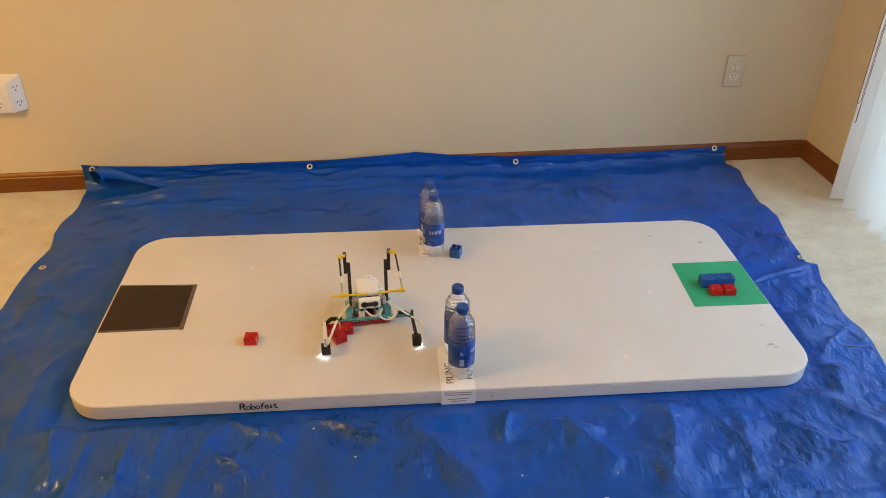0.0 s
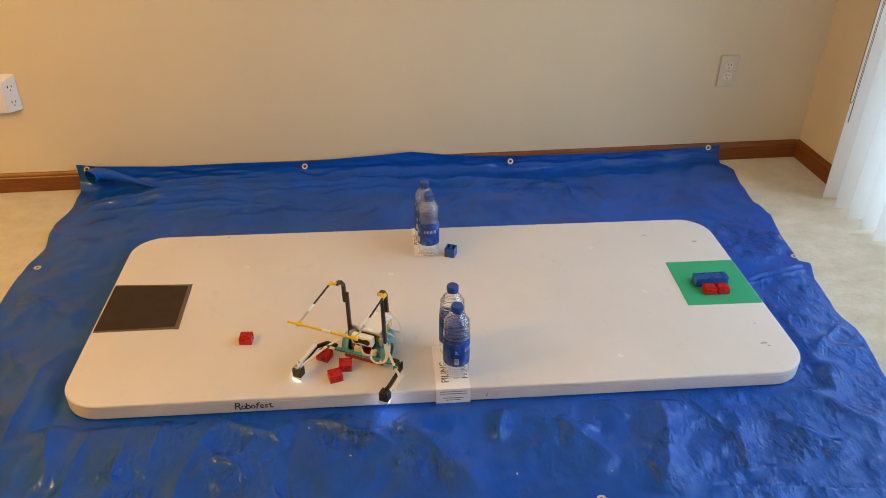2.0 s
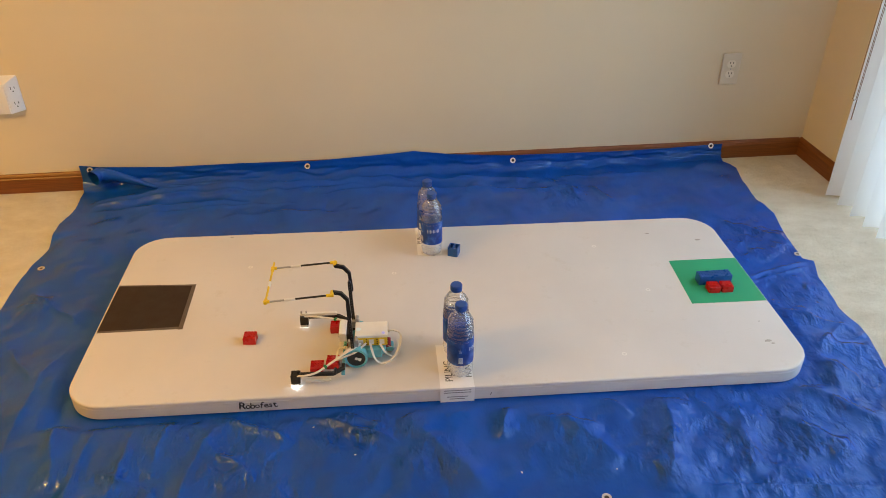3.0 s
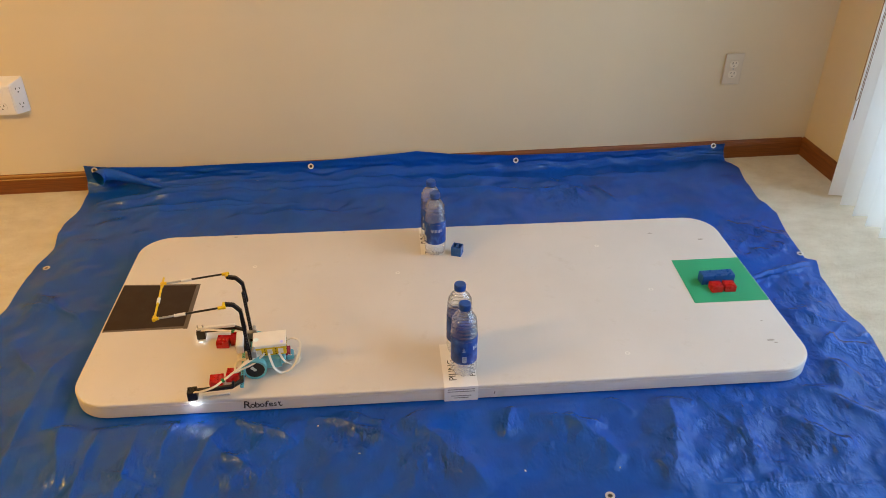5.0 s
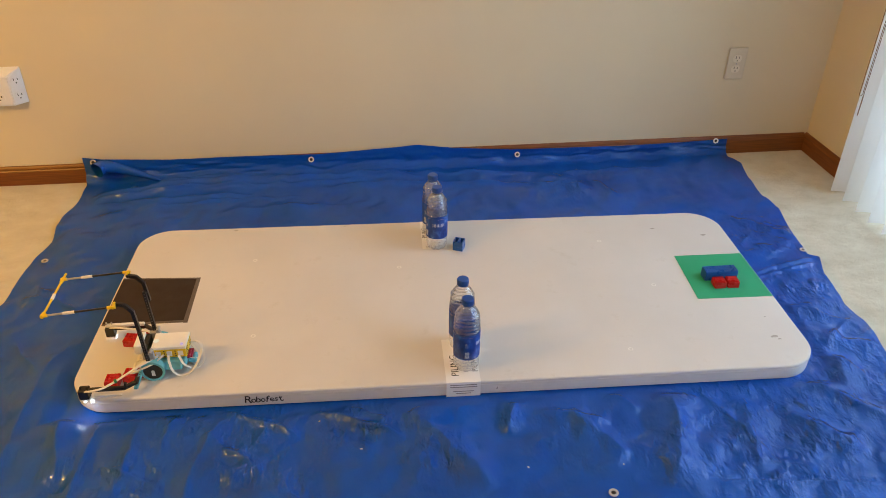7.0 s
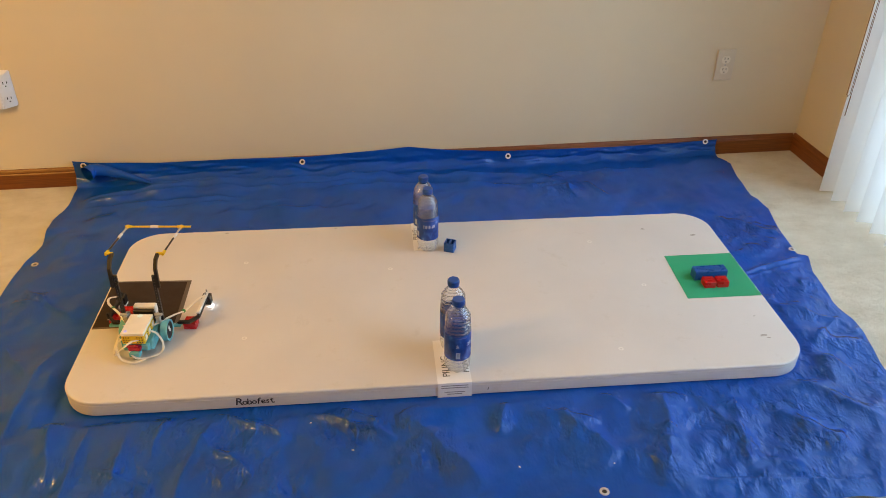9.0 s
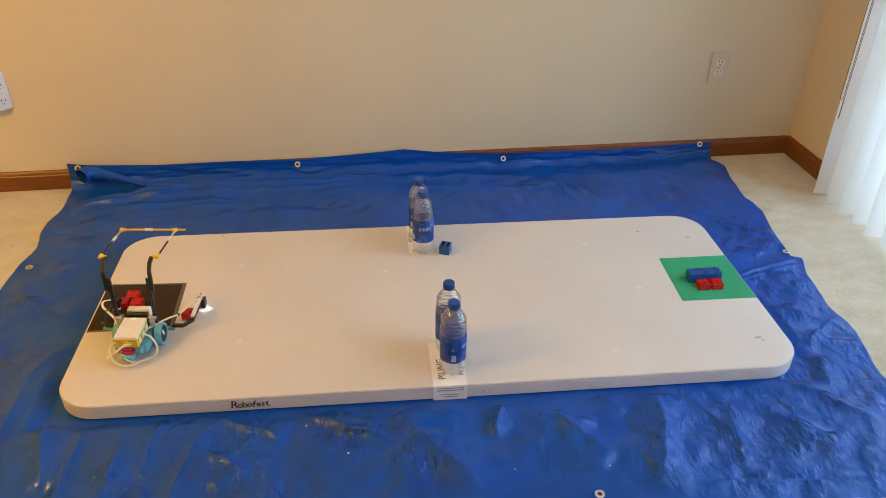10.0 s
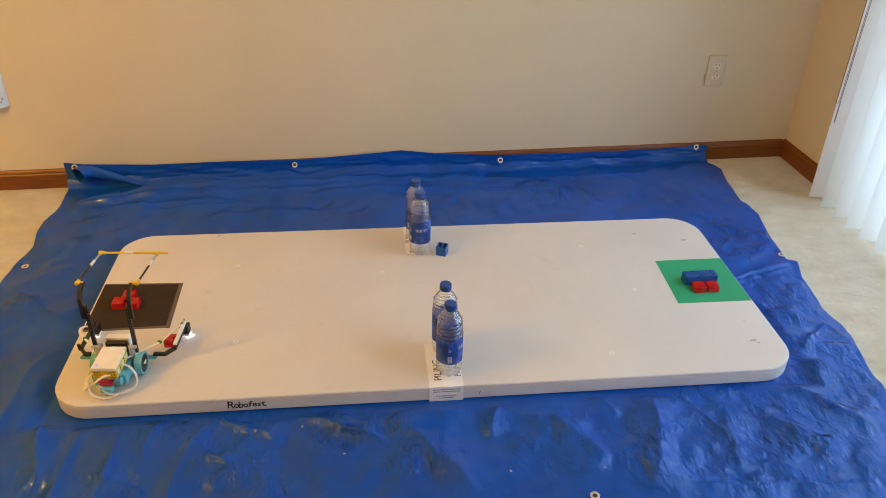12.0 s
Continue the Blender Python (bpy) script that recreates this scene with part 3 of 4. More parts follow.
def build_tarp():
    """A sheet from the near hem to the wall, where it climbs the baseboard."""
    nu, nv = 640, 460
    v, u = np.meshgrid(np.linspace(-0.385, 1.40, nv + 1), np.linspace(0, 1, nu + 1), indexing="ij")
    s_way = v.ravel()
    yc = np.minimum(s_way, 1.25)
    xl, xr = np.interp(yc, *zip(*LEFT_EDGE)), np.interp(yc, *zip(*RIGHT_EDGE))
    x = xl + (xr - xl) * u.ravel()
    foot = 1.3173 + (x - 1.523) * math.tan(radians(2.07)) - 0.0125 - 0.035
    y = np.minimum(s_way, foot)
    z = settled(x, y, crumpled(x, y))
    k = np.clip((s_way - foot) / (1.40 - foot), 0, 1)
    wob = np.where(k > 0, 0.005 * waves(x, 0.3 * k, 21, 0.22, 2), 0.0)
    y = np.minimum(y + 0.030 * np.sin(np.minimum(1, k * 1.6) * math.pi / 2) + wob * np.sin(k * math.pi), foot + 0.032)
    crest = np.interp(x, *zip(*CREST))
    z = z + (crest - z) * k ** 1.4
    verts, faces = np.stack([x, y, z], 1).tolist(), []
    for j in range(nv):
        for i in range(nu):
            a = j * (nu + 1) + i
            faces.append((a, a + 1, a + nu + 2, a + nu + 1))
    me = bpy.data.meshes.new("tarp")
    me.from_pydata(verts, [], faces)
    me.materials.append(TARP)
    me.shade_smooth()
    me.attributes.new("crumple", "FLOAT", "POINT").data.foreach_set("value", crackle_at(x, y).astype(np.float32))
    ob = tagged(new("tarp", me), "crinkled glossy blue plastic tarp spread on the carpet", "tarp")
    g = ring(bmesh.new(), 0.0055, 0.0105, 0.0, 0.0016, 24)
    gm = finish(g, "grommet", METAL)
    hole = finish(lathe(bmesh.new(), [(0.0052, 0.0), (0.0052, 0.0004)], 16), "grommet_hole", DARK)
    spots = [(1.152, 0.567, 0.012, 0, 0), (-1.203, 0.673, 0.012, 0, 0), (0.295, -0.330, 0.014, 0, 0),
             (0.350, wall_line(0.35) - 0.010, 0.041, 62, 0), (-0.426, wall_line(-0.426) - 0.010, 0.058, 62, 0), (1.138, wall_line(1.138) - 0.008, 0.061, 75, 0), (-1.195, wall_line(-1.195) - 0.012, 0.085, 70, 10)]
    for x, y, z, rx, rz in spots:
        if rx == 0:
            z = tarp_height(x, y) + 0.0015
        r = new("grommet", gm)
        r.parent, r.matrix_basis = ob, pose(x, y, z, rx, 0, rz)
        h = new("grommet_hole", hole)
        h.parent = r
    # the far corner is rolled into a tube that opens towards the room and tapers along the hem
    bm = bmesh.new()
    wl, k = wall_line(-1.17), 22
    line = glide([(-1.172, wl - 0.056, 0.074), (-1.155, wl - 0.034, 0.076), (-1.110, wl - 0.028, 0.068), (-1.040, wl - 0.038, 0.050), (-0.960, wl - 0.052, 0.026)], 6)
    loops = []
    for i, c in enumerate(line):
        d = (line[min(i + 1, len(line) - 1)] - line[max(i - 1, 0)]).normalized()
        side = d.cross(Vector((0, 0, 1))).normalized()
        up = side.cross(d)
        u = i / (len(line) - 1)
        r = 0.0250 * (1 - u) ** 0.7 + 0.005
        loops.append([bm.verts.new(c + (side * math.cos(a) + up * math.sin(a) * 0.92) * r * (1 - 0.10 * j / k + 0.05 * math.sin(3 * a + 7 * u))) for j, a in enumerate([radians(-150 + 400 * j / k) for j in range(k + 1)])])
    for p, q in zip(loops, loops[1:]):
        for j in range(k):
            bm.faces.new((p[j], p[j + 1], q[j + 1], q[j]))
    part("rolled_corner", bm, TARP, ob, "corner rolled into a tube", True)
    # crumbs of white lint on the sheet
    for i, (x, y) in enumerate(((-0.232, -0.166), (-0.330, -0.070), (0.335, -0.262), (0.13, -0.245))):
        bm = bmesh.new()
        bmesh.ops.create_icosphere(bm, subdivisions=1, radius=0.0022)
        bmesh.ops.scale(bm, vec=(1.6 - 0.3 * (i % 3), 0.8, 0.5), verts=bm.verts)
        ob_l = tagged(new("lint", finish(bm, "lint", PAPER, True)), "tiny crumb of white lint on the blue tarp", "lint", "lint crumbs")
        ob_l.matrix_basis = pose(x, y, tarp_height(x, y) + 0.0009, 0, 0, 40 * i)
    return ob


# ---- the table ----
def rounded(w0, w1, d0, d1, r, n=12):
    pts = []
    for cx, cy, a0 in ((w1 - r, d0 + r, -90), (w1 - r, d1 - r, 0), (w0 + r, d1 - r, 90), (w0 + r, d0 + r, 180)):
        for i in range(n + 1):
            a = radians(a0 + 90 * i / n)
            pts.append((cx + r * math.cos(a), cy + r * math.sin(a)))
    return pts


def build_table():
    base = thing("folding_table", pose(0, 0, 0), "cream moulded plastic table top lying flat on the tarp", "table")
    bm = bmesh.new()
    prof = [(0.012, 0.0009), (0.010, 0.0030), (0.0022, 0.0034), (0.0005, 0.0044), (0.0, 0.007), (0.0, 0.033), (0.0012, 0.0345), (0.0012, 0.0352), (-0.0004, 0.0362), (-0.0004, 0.0412), (0.0008, 0.0436), (0.0030, 0.0448), (0.0060, TOP)]
    loops = []
    for inset, z in prof:
        loops.append([bm.verts.new((x, y, z)) for x, y in rounded(-0.919 + inset, 0.917 - inset, inset - 0.004, 0.764 - inset, 0.095 - inset, 26)])
    n = len(loops[0])
    for p, q in zip(loops, loops[1:]):
        for i in range(n):
            bm.faces.new((p[i], p[(i + 1) % n], q[(i + 1) % n], q[i]))
    bm.faces.new(loops[0][::-1])
    bm.faces.new(loops[-1])
    ob = part("tabletop", bm, TABLE, base)
    rm = finish(ring(bmesh.new(), 0.0035, 0.0068, 0, 0.0004, 18), "ring_mark", RING)
    for x, y in ((0.501, 0.606), (0.597, 0.361), (0.449, 0.087), (-0.551, 0.569), (-0.512, 0.209), (-0.125, 0.503)):
        r = new("ring_mark", rm)
        r.parent, r.matrix_basis = ob, pose(x, y, TOP)
    rng = random.Random(7)
    for x, y, s in ((0.838, 0.110, 0.008), (0.848, 0.099, 0.004), (0.840, 0.620, 0.007), (0.691, 0.669, 0.005), (-0.633, 0.747, 0.005), (0.850, 0.193, 0.0025), (-0.29, 0.752, 0.003)):
        pts = [(s * rng.uniform(0.6, 1.2) * 1.5 * math.cos(a), s * rng.uniform(0.4, 0.9) * math.sin(a)) for a in [2 * math.pi * i / 14 for i in range(14)]]
        part("scuff", prism(bmesh.new(), pts, 0, 0.0003), SMUDGE, ob, at=pose(x, y, TOP))
    rng = random.Random(11)
    x = -0.5075
    for ch, size, step, dz, turn in (("R", 0.031, 0.0150, 0.001, -6), ("o", 0.024, 0.0110, -0.0005, 8), ("b", 0.026, 0.0110, 0.0, -4), ("o", 0.022, 0.0108, 0.0, 10),
                                     ("f", 0.028, 0.0100, 0.001, -10), ("e", 0.024, 0.0110, 0.0005, 8), ("s", 0.022, 0.0105, 0.001, -8), ("t", 0.028, 0.0100, 0.0015, 12)):
        words("handwriting", ch, size, INK, pose(x + step / 2, -0.0044, 0.0215 + dz, 90, -turn, 0), ob, heavy=0.00025)
        x += step
    part("pen_mark", box(bmesh.new(), -0.0008, 0.0008, 0, 0.0004, -0.004, 0.004), INK, ob, at=pose(0.095, -0.0046, 0.02, 0, 15, 0))
    return base


def sheet(name, material, pts, label, z=TOP):
    base = thing(name, pose(0, 0, 0), label, "sheet")
    part("card", prism(bmesh.new(), pts, z + 0.0003, z + 0.0009), material, base)
    return base


def build_sheets():
    sheet("green_sheet", GREEN_SHEET, [(0.699, 0.285), (0.9135, 0.284), (0.9135, 0.506), (0.7065, 0.505)], "square of green card taped on the table top")
    b = sheet("black_sheet", BLACK_SHEET, [(-0.9135, 0.285), (-0.704, 0.290), (-0.706, 0.482), (-0.9135, 0.494)], "square of black card taped on the table top")
    for p in ([(-0.704, 0.278), (-0.692, 0.278), (-0.695, 0.489), (-0.706, 0.489)], [(-0.9135, 0.278), (-0.704, 0.280), (-0.704, 0.290), (-0.9135, 0.287)], [(-0.9135, 0.490), (-0.706, 0.481), (-0.706, 0.489), (-0.9135, 0.499)]):
        part("tape", prism(bmesh.new(), p, TOP + 0.0003, TOP + 0.0007), TAPE, b, "matt clear tape strip")


def build_papers():
    for x0, x1, y0, y1, flap in ((-0.0285, 0.0545, 0.0, 0.158, True), (-0.050, 0.0245, 0.597, 0.762, False)):
        base = thing("paper_sign", pose(0, 0, 0), "white paper sign with black print folded over the table edge" if flap else "white paper sign with black print under two bottles", "paper", "paper signs")
        bm = box(bmesh.new(), x0, x1, y0, y1, TOP + 0.0002, TOP + 0.0007)
        part("sheet", bm, PAPER, base)
        if flap:
            f = part("flap", box(bmesh.new(), x0, x1, -0.0060, -0.0052, 0.001, TOP + 0.0004), PAPER, base)
            part("fold", box(bmesh.new(), x0, x1, -0.0058, 0.0, TOP + 0.0001, TOP + 0.0006), PAPER, base)
            for k, w in enumerate((0.066, 0.066, 0.0, 0.050, 0.036)):
                if w:
                    part("print_line", box(bmesh.new(), -w / 2, w / 2, -0.0002, 0.0002, -0.0011, 0.0011), GREY_INK, f, at=pose((x0 + x1) / 2, -0.0062, 0.037 - 0.0066 * k))
            words("print", "PILING", 0.026, INK, pose(x0 + 0.0245, 0.056, TOP + 0.0008, 0, 0, 90), base)
            words("print", "PILING", 0.020, INK, pose(x1 - 0.009, 0.060, TOP + 0.0008, 0, 0, 90), base)
        else:
            words("print", "PILING", 0.020, INK, pose(x0 + 0.010, 0.690, TOP + 0.0008, 0, 0, 90), base)
            words("print", "PILING", 0.017, INK, pose((x0 + x1) / 2, y0 + 0.0105, TOP + 0.0008), base)


# ---- loose bricks ----
def studded(nx, ny, h):
    p = 0.008
    bm = box(bmesh.new(), -nx * p / 2, nx * p / 2, -ny * p / 2, ny * p / 2, 0, h, 0.0006)
    for i in range(nx):
        for j in range(ny):
            rod(bm, ((i + 0.5 - nx / 2) * p, (j + 0.5 - ny / 2) * p, h - 0.0002), ((i + 0.5 - nx / 2) * p, (j + 0.5 - ny / 2) * p, h + 0.0017), 0.0024, 10)
    return bm


RED_MESH = finish(studded(4, 4, 0.0192), "red_brick", RED)


def red_brick(at, label):
    ob = new("toy_brick", RED_MESH)
    ob.matrix_basis = at
    return tagged(ob, label, "brick", "loose red bricks")


def build_bricks():
    ob = tagged(new("long_toy_brick", finish(studded(12, 4, 0.0288), "long_brick", BLUE)), "long blue studded toy brick block on green card", "brick")
    ob.matrix_basis = pose(0.797, 0.386, TOP + 0.0009, 0, 0, 1.5)
    for x, a in ((0.7805, 0.5), (0.8185, -1.0)):
        red_brick(pose(x, 0.3445, TOP + 0.0009, 0, 0, a), "red studded toy brick on green card beside a blue block")
    base = thing("toy_brick", pose(0.0605, 0.594, TOP, 0, 0, -22), "dark blue toy brick lying with its hollow side up", "brick")
    bm = bmesh.new()
    h = 0.030
    w, d, wall = 0.0155, 0.0155, 0.0025
    box(bm, -w, w, -d, d, 0, 0.012, 0.0004)
    for x0, x1, y0, y1 in ((-w, w, -d, -d + wall), (-w, w, d - wall, d), (-w, -w + wall, -d + wall, d - wall), (w - wall, w, -d + wall, d - wall), (-0.002, 0.002, -d + wall, d - wall)):
        box(bm, x0, x1, y0, y1, 0.012, h, 0.0004)
    part("brick_body", bm, BLUE, base)


# ---- bottles ----
def bottle_profile():
    prof = [(0.0300, 0.0443), (0.0314, 0.0446), (0.0316, 0.046), (0.0316, 0.108), (0.0322, 0.1095)]
    for i in range(5):
        z = 0.1105 + i * 0.0102
        r = 0.0322 - 0.0007 * i
        prof += [(r, z), (r - 0.0021, z + 0.0030), (r - 0.0021, z + 0.0050), (r - 0.0002, z + 0.0092)]
    prof += [(0.0280, 0.162), (0.0235, 0.171), (0.0175, 0.179), (0.0130, 0.185), (0.0125, 0.190), (0.0125, 0.192)]
    return prof


def build_bottle():
    base = thing("water_bottle", pose(0, 0, 0), "clear plastic water bottle with a blue label and cap", "bottle", "bottles on the table")
    bm = lathe(bmesh.new(), bottle_profile(), 60)
    for v in bm.verts:
        if v.co.z < 0.16:
            a = math.atan2(v.co.y, v.co.x)
            v.co.z += 0.0014 * math.sin(2 * a + v.co.z * 90) * min(1, max(0, (v.co.z - 0.055) / 0.02))
    part("body", bm, WATER, base, "clear ribbed plastic full of water", True)
    wall = [(r + 0.0007, z) for r, z in bottle_profile() if 0.109 < z < 0.187]
    part("bottle_shoulder", lathe(bmesh.new(), wall, 60, False), SHELL, base, "clear ribbed bottle wall", True)
    rim = [(0.016, 0.005), (0.023, 0.0008), (0.0280, 0.0030), (0.0312, 0.010), (0.0318, 0.0170), (0.0316, 0.0200)]
    for i in range(2):
        z = 0.022 + i * 0.011
        rim += [(0.0322, z), (0.0312, z + 0.004), (0.0312, z + 0.006), (0.0320, z + 0.010)]
    rim += [(0.0316, 0.0440)]
    foot = lathe(bmesh.new(), rim, 60)
    for v in foot.verts:
        a = math.atan2(v.co.y, v.co.x)
        k = 1 - 0.14 * (0.5 + 0.5 * math.cos(9 * a)) * max(0, 1 - v.co.z / 0.020)
        v.co.x, v.co.y = v.co.x * k, v.co.y * k
    part("bottle_foot", foot, FOOT_WHITENED, base, "clear ridged bottle foot", True)
    def band(r, z0, z1, drop, seg=64):
        bm = lathe(bmesh.new(), [(r - 0.0004, z0), (r, z0 + 0.0005), (r, (z0 + z1) / 2), (r, z1 - 0.0005), (r - 0.0004, z1)], seg, False)
        for v in bm.verts:
            a = math.atan2(v.co.y, v.co.x)
            v.co.z += drop * (math.sin(2 * a + 0.6) + 0.4 * math.sin(5 * a)) * max(0.0, (v.co.z - z0) / (z1 - z0)) ** 3
        return bm

    lab = part("label", band(0.0325, 0.043, 0.1165, 0.0024), LABEL, base, "blue film label", True)

    def patch(a0, a1, z0, z1, material, name, r=0.0327):
        bm = bmesh.new()
        n = max(1, round(abs(a1 - a0) / 4))
        lo = [[bm.verts.new((r * math.cos(radians(a0 + (a1 - a0) * i / n)), r * math.sin(radians(a0 + (a1 - a0) * i / n)), z)) for i in range(n + 1)] for z in (z0, z1)]
        for i in range(n):
            bm.faces.new((lo[0][i], lo[0][i + 1], lo[1][i + 1], lo[1][i]))
        return part(name, bm, material, lab, smooth=True)

    code = patch(-66, -48, 0.050, 0.068, LABEL_PALE, "bar_code")
    for k in range(5):
        patch(-64, -50, 0.0525 + 0.0030 * k, 0.0537 + 0.0030 * k, LABEL_PRINT, "code_line", 0.0329)
    # unlettered pale shapes of the label's large print, on one side
    for k, (wide, tall) in enumerate(((3, 1.0), (2.5, 0.85), (3, 1.0), (2.5, 0.9), (3, 1.0), (2.5, 0.85), (3, 0.9), (2.5, 1.0), (3, 1.0))):
        patch(-16 + 7.5 * k - wide / 2, -16 + 7.5 * k + wide / 2, 0.0850, 0.0850 + 0.0110 * tall, LABEL_PALE, "label_print")
    for k in range(4):
        patch(-66 + 3 * (k % 2), -52 - 2 * k, 0.082 + 0.0035 * k, 0.0832 + 0.0035 * k, LABEL_PALE, "label_print")
    bm = bmesh.new()
    prof = [(0.0135, 0.1885), (0.0142, 0.190), (0.0142, 0.2035), (0.0132, 0.2052)]
    lathe(bm, prof, 40)
    for i in range(40):
        a = 2 * math.pi * i / 40
        box(bm, 0.0139, 0.01465, -0.0005, 0.0005, 0.1915, 0.2025, m=Matrix.Rotation(a, 4, "Z"))
    part("cap", bm, CAP, base, "ribbed blue screw cap")
    return base


def build_bottles():
    first = build_bottle()
    first.matrix_basis = pose(0.0245, 0.054, TOP + 0.0008, 0, 0, -37)
    for x, y, a in ((0.0210, 0.134, 60), (-0.0060, 0.612, -99), (-0.0130, 0.692, -80)):
        copy_thing(first, pose(x, y, TOP + 0.0008, 0, 0, a))


# ---- the robot ----
def beam(bm, a, b, w=0.0078, h=0.0078, holes=True):
    """A studless beam with rounded ends from a to b; its holes are shallow dark recesses on both sides."""
    a, b = Vector(a), Vector(b)
    d = b - a
    L = d.length + w
    z = Vector((0, 0, 1)) if abs(d.normalized().z) < 0.9 else Vector((1, 0, 0))
    side = z.cross(d).normalized()
    up = d.cross(side).normalized()
    rot = Matrix((d.normalized(), side, up)).transposed().to_4x4()
    m = Matrix.Translation((a + b) / 2) @ rot
    pts = []
    for sx, a0 in ((1, -90), (-1, 90)):
        for i in range(7):
            t = radians(a0 + 180 * i / 6)
            pts.append((sx * (L / 2 - w / 2) + (w / 2) * math.cos(t), (w / 2) * math.sin(t)))
    tilt = Matrix.Rotation(radians(90), 4, "X")
    prism(bm, pts, -h / 2, h / 2, m @ tilt)
    if holes:
        n = max(1, round(d.length / 0.008))
        for i in range(n + 1):
            u = -d.length / 2 + d.length * i / n
            for s in (-1, 1):
                ring(bm, 0.0020, 0.0029, 0, 0.0004, 8, m @ tilt @ pose(u, 0, s * h / 2 - (0.0 if s > 0 else 0.0004)))
    return bm


def build_robot():
    base = thing("toy_robot", pose(-0.1966, 0.2530, TOP, 0, 0, -84.7), "wheeled building-brick robot with a tall lifting frame and sensors", "robot")
    hub = part("hub", box(bmesh.new(), -0.1235, -0.0430, -0.0285, 0.0285, 0.0690, 0.0770, 0.0016, seg=2), HUB_WHITE, base, "white hub cover")
    part("battery", box(bmesh.new(), -0.1225, -0.0440, -0.0280, 0.0280, 0.0450, 0.0688, 0.0012), YELLOW, hub, "yellow battery housing")
    for s in (-1, 1):
        for i in range(3):
            x = -0.115 + 0.026 * i
            part("cable_plug", box(bmesh.new(), x, x + 0.012, s * 0.0284 - 0.0008, s * 0.0284 + 0.0008, 0.0500, 0.0640, 0.0004), CABLE, hub)
    dot = finish(rod(bmesh.new(), (0, 0, 0), (0, 0, 0.0008), 0.0017, 8), "pin_hole", DARK)
    for s in (-1, 1):
        for i in range(3):
            for z in (0.050, 0.057, 0.064):
                h = new("pin_hole", dot)
                h.parent, h.matrix_basis = hub, pose(-0.0972 + 0.026 * i, s * 0.0276, z, -90 * s, 0, 0)
                h = new("pin_hole", dot)
                h.parent, h.matrix_basis = hub, pose(-0.1221, s * (0.010 + 0.006 * i), z, 0, -90, 0)
    part("button", lathe(bmesh.new(), [(0.0068, 0.0768), (0.0068, 0.0776)], 24), BUTTON_GLOW, hub, "glowing white centre button", at=pose(-0.0508, 0.002, 0))
    part("bluetooth_light", lathe(bmesh.new(), [(0.0038, 0.0768), (0.0038, 0.0776)], 18), BLUE_GLOW, hub, "glowing blue button", at=pose(-0.1130, 0.0185, 0))
    # drive motors and the chassis under the hub
    for s in (-1, 1):
        bm = bmesh.new()
        box(bm, -0.108, -0.028, s * 0.026 - 0.014, s * 0.026 + 0.014, 0.014, 0.0435, 0.003)
        rod(bm, (-0.045, s * 0.036, 0.028), (-0.045, s * 0.0440, 0.028), 0.0135, 20)
        part("motor", bm, TEAL, base, "azure drive motor")
        bm = bmesh.new()
        box(bm, -0.118, -0.104, s * 0.022 - 0.010, s * 0.022 + 0.010, 0.018, 0.040, 0.003)
        part("motor_tail", bm, TEAL, base)
    bm = bmesh.new()
    box(bm, -0.130, -0.116, -0.015, 0.015, 0.028, 0.036, 0.001)
    box(bm, -0.127, -0.120, -0.008, 0.020, 0.036, 0.042, 0.001)
    part("caster_bracket", bm, DARK_RED, base, "magenta bracket")
    bm = bmesh.new()
    box(bm, -0.137, -0.118, -0.014, 0.014, 0.012, 0.027, 0.003)
    part("caster_frame", bm, TEAL, base)
    b2 = bmesh.new()
    bmesh.ops.create_uvsphere(b2, u_segments=16, v_segments=10, radius=0.0085)
    bmesh.ops.translate(b2, vec=(-0.127, 0, 0.0086), verts=b2.verts)
    part("caster_ball", b2, LGREY, base, "grey ball", True)
    # front bumper
    bm = beam(bmesh.new(), (-0.0145, -0.078, 0.020), (-0.0145, 0.100, 0.020))
    part("front_beam", bm, TEAL, base)
    holes = bmesh.new()
    for i in range(23):
        y = -0.078 + 0.008 * i
        rod(holes, (-0.0104, y, 0.020), (-0.0100, y, 0.020), 0.0019, 8)
        rod(holes, (-0.0145, y, 0.0237), (-0.0145, y, 0.0241), 0.0014, 6)
    part("beam_holes", holes, DARK, base)
    part("lower_beam", beam(bmesh.new(), (-0.0150, -0.050, 0.0095), (-0.0150, 0.050, 0.0095)), DARK_RED, base, "magenta lower beam")
    bm = bmesh.new()
    box(bm, -0.060, -0.019, -0.030, 0.030, 0.013, 0.020, 0.001)
    box(bm, -0.060, -0.019, -0.034, -0.026, 0.020, 0.036, 0.001)
    part("chassis_plate", bm, DARK_RED, base)
    for y0, y1 in ((-0.030, -0.014), (0.016, 0.030)):
        part("grey_block", box(bmesh.new(), -0.036, -0.018, y0, y1, 0.021, 0.037, 0.001), HUB_WHITE, base)
    # distance sensor
    bm = box(bmesh.new(), -0.0345, -0.0225, -0.0255, 0.0255, 0.0560, 0.0800, 0.0015)
    part("sensor_mount", bm, BLACK, base)
    ds = part("distance_sensor", box(bmesh.new(), -0.0223, -0.0040, -0.0285, 0.0285, 0.0600, 0.0855, 0.003, seg=2), HUB_WHITE, base, "white distance sensor")
    pts = []
    for cx, a0 in ((0.0140, -135), (-0.0140, 45)):
        for i in range(13):
            a = radians(a0 + 270 * i / 12)
            pts.append((cx + 0.0086 * math.cos(a), 0.0086 * math.sin(a)))
    eye = prism(bmesh.new(), pts, -0.0006, 0.0006)
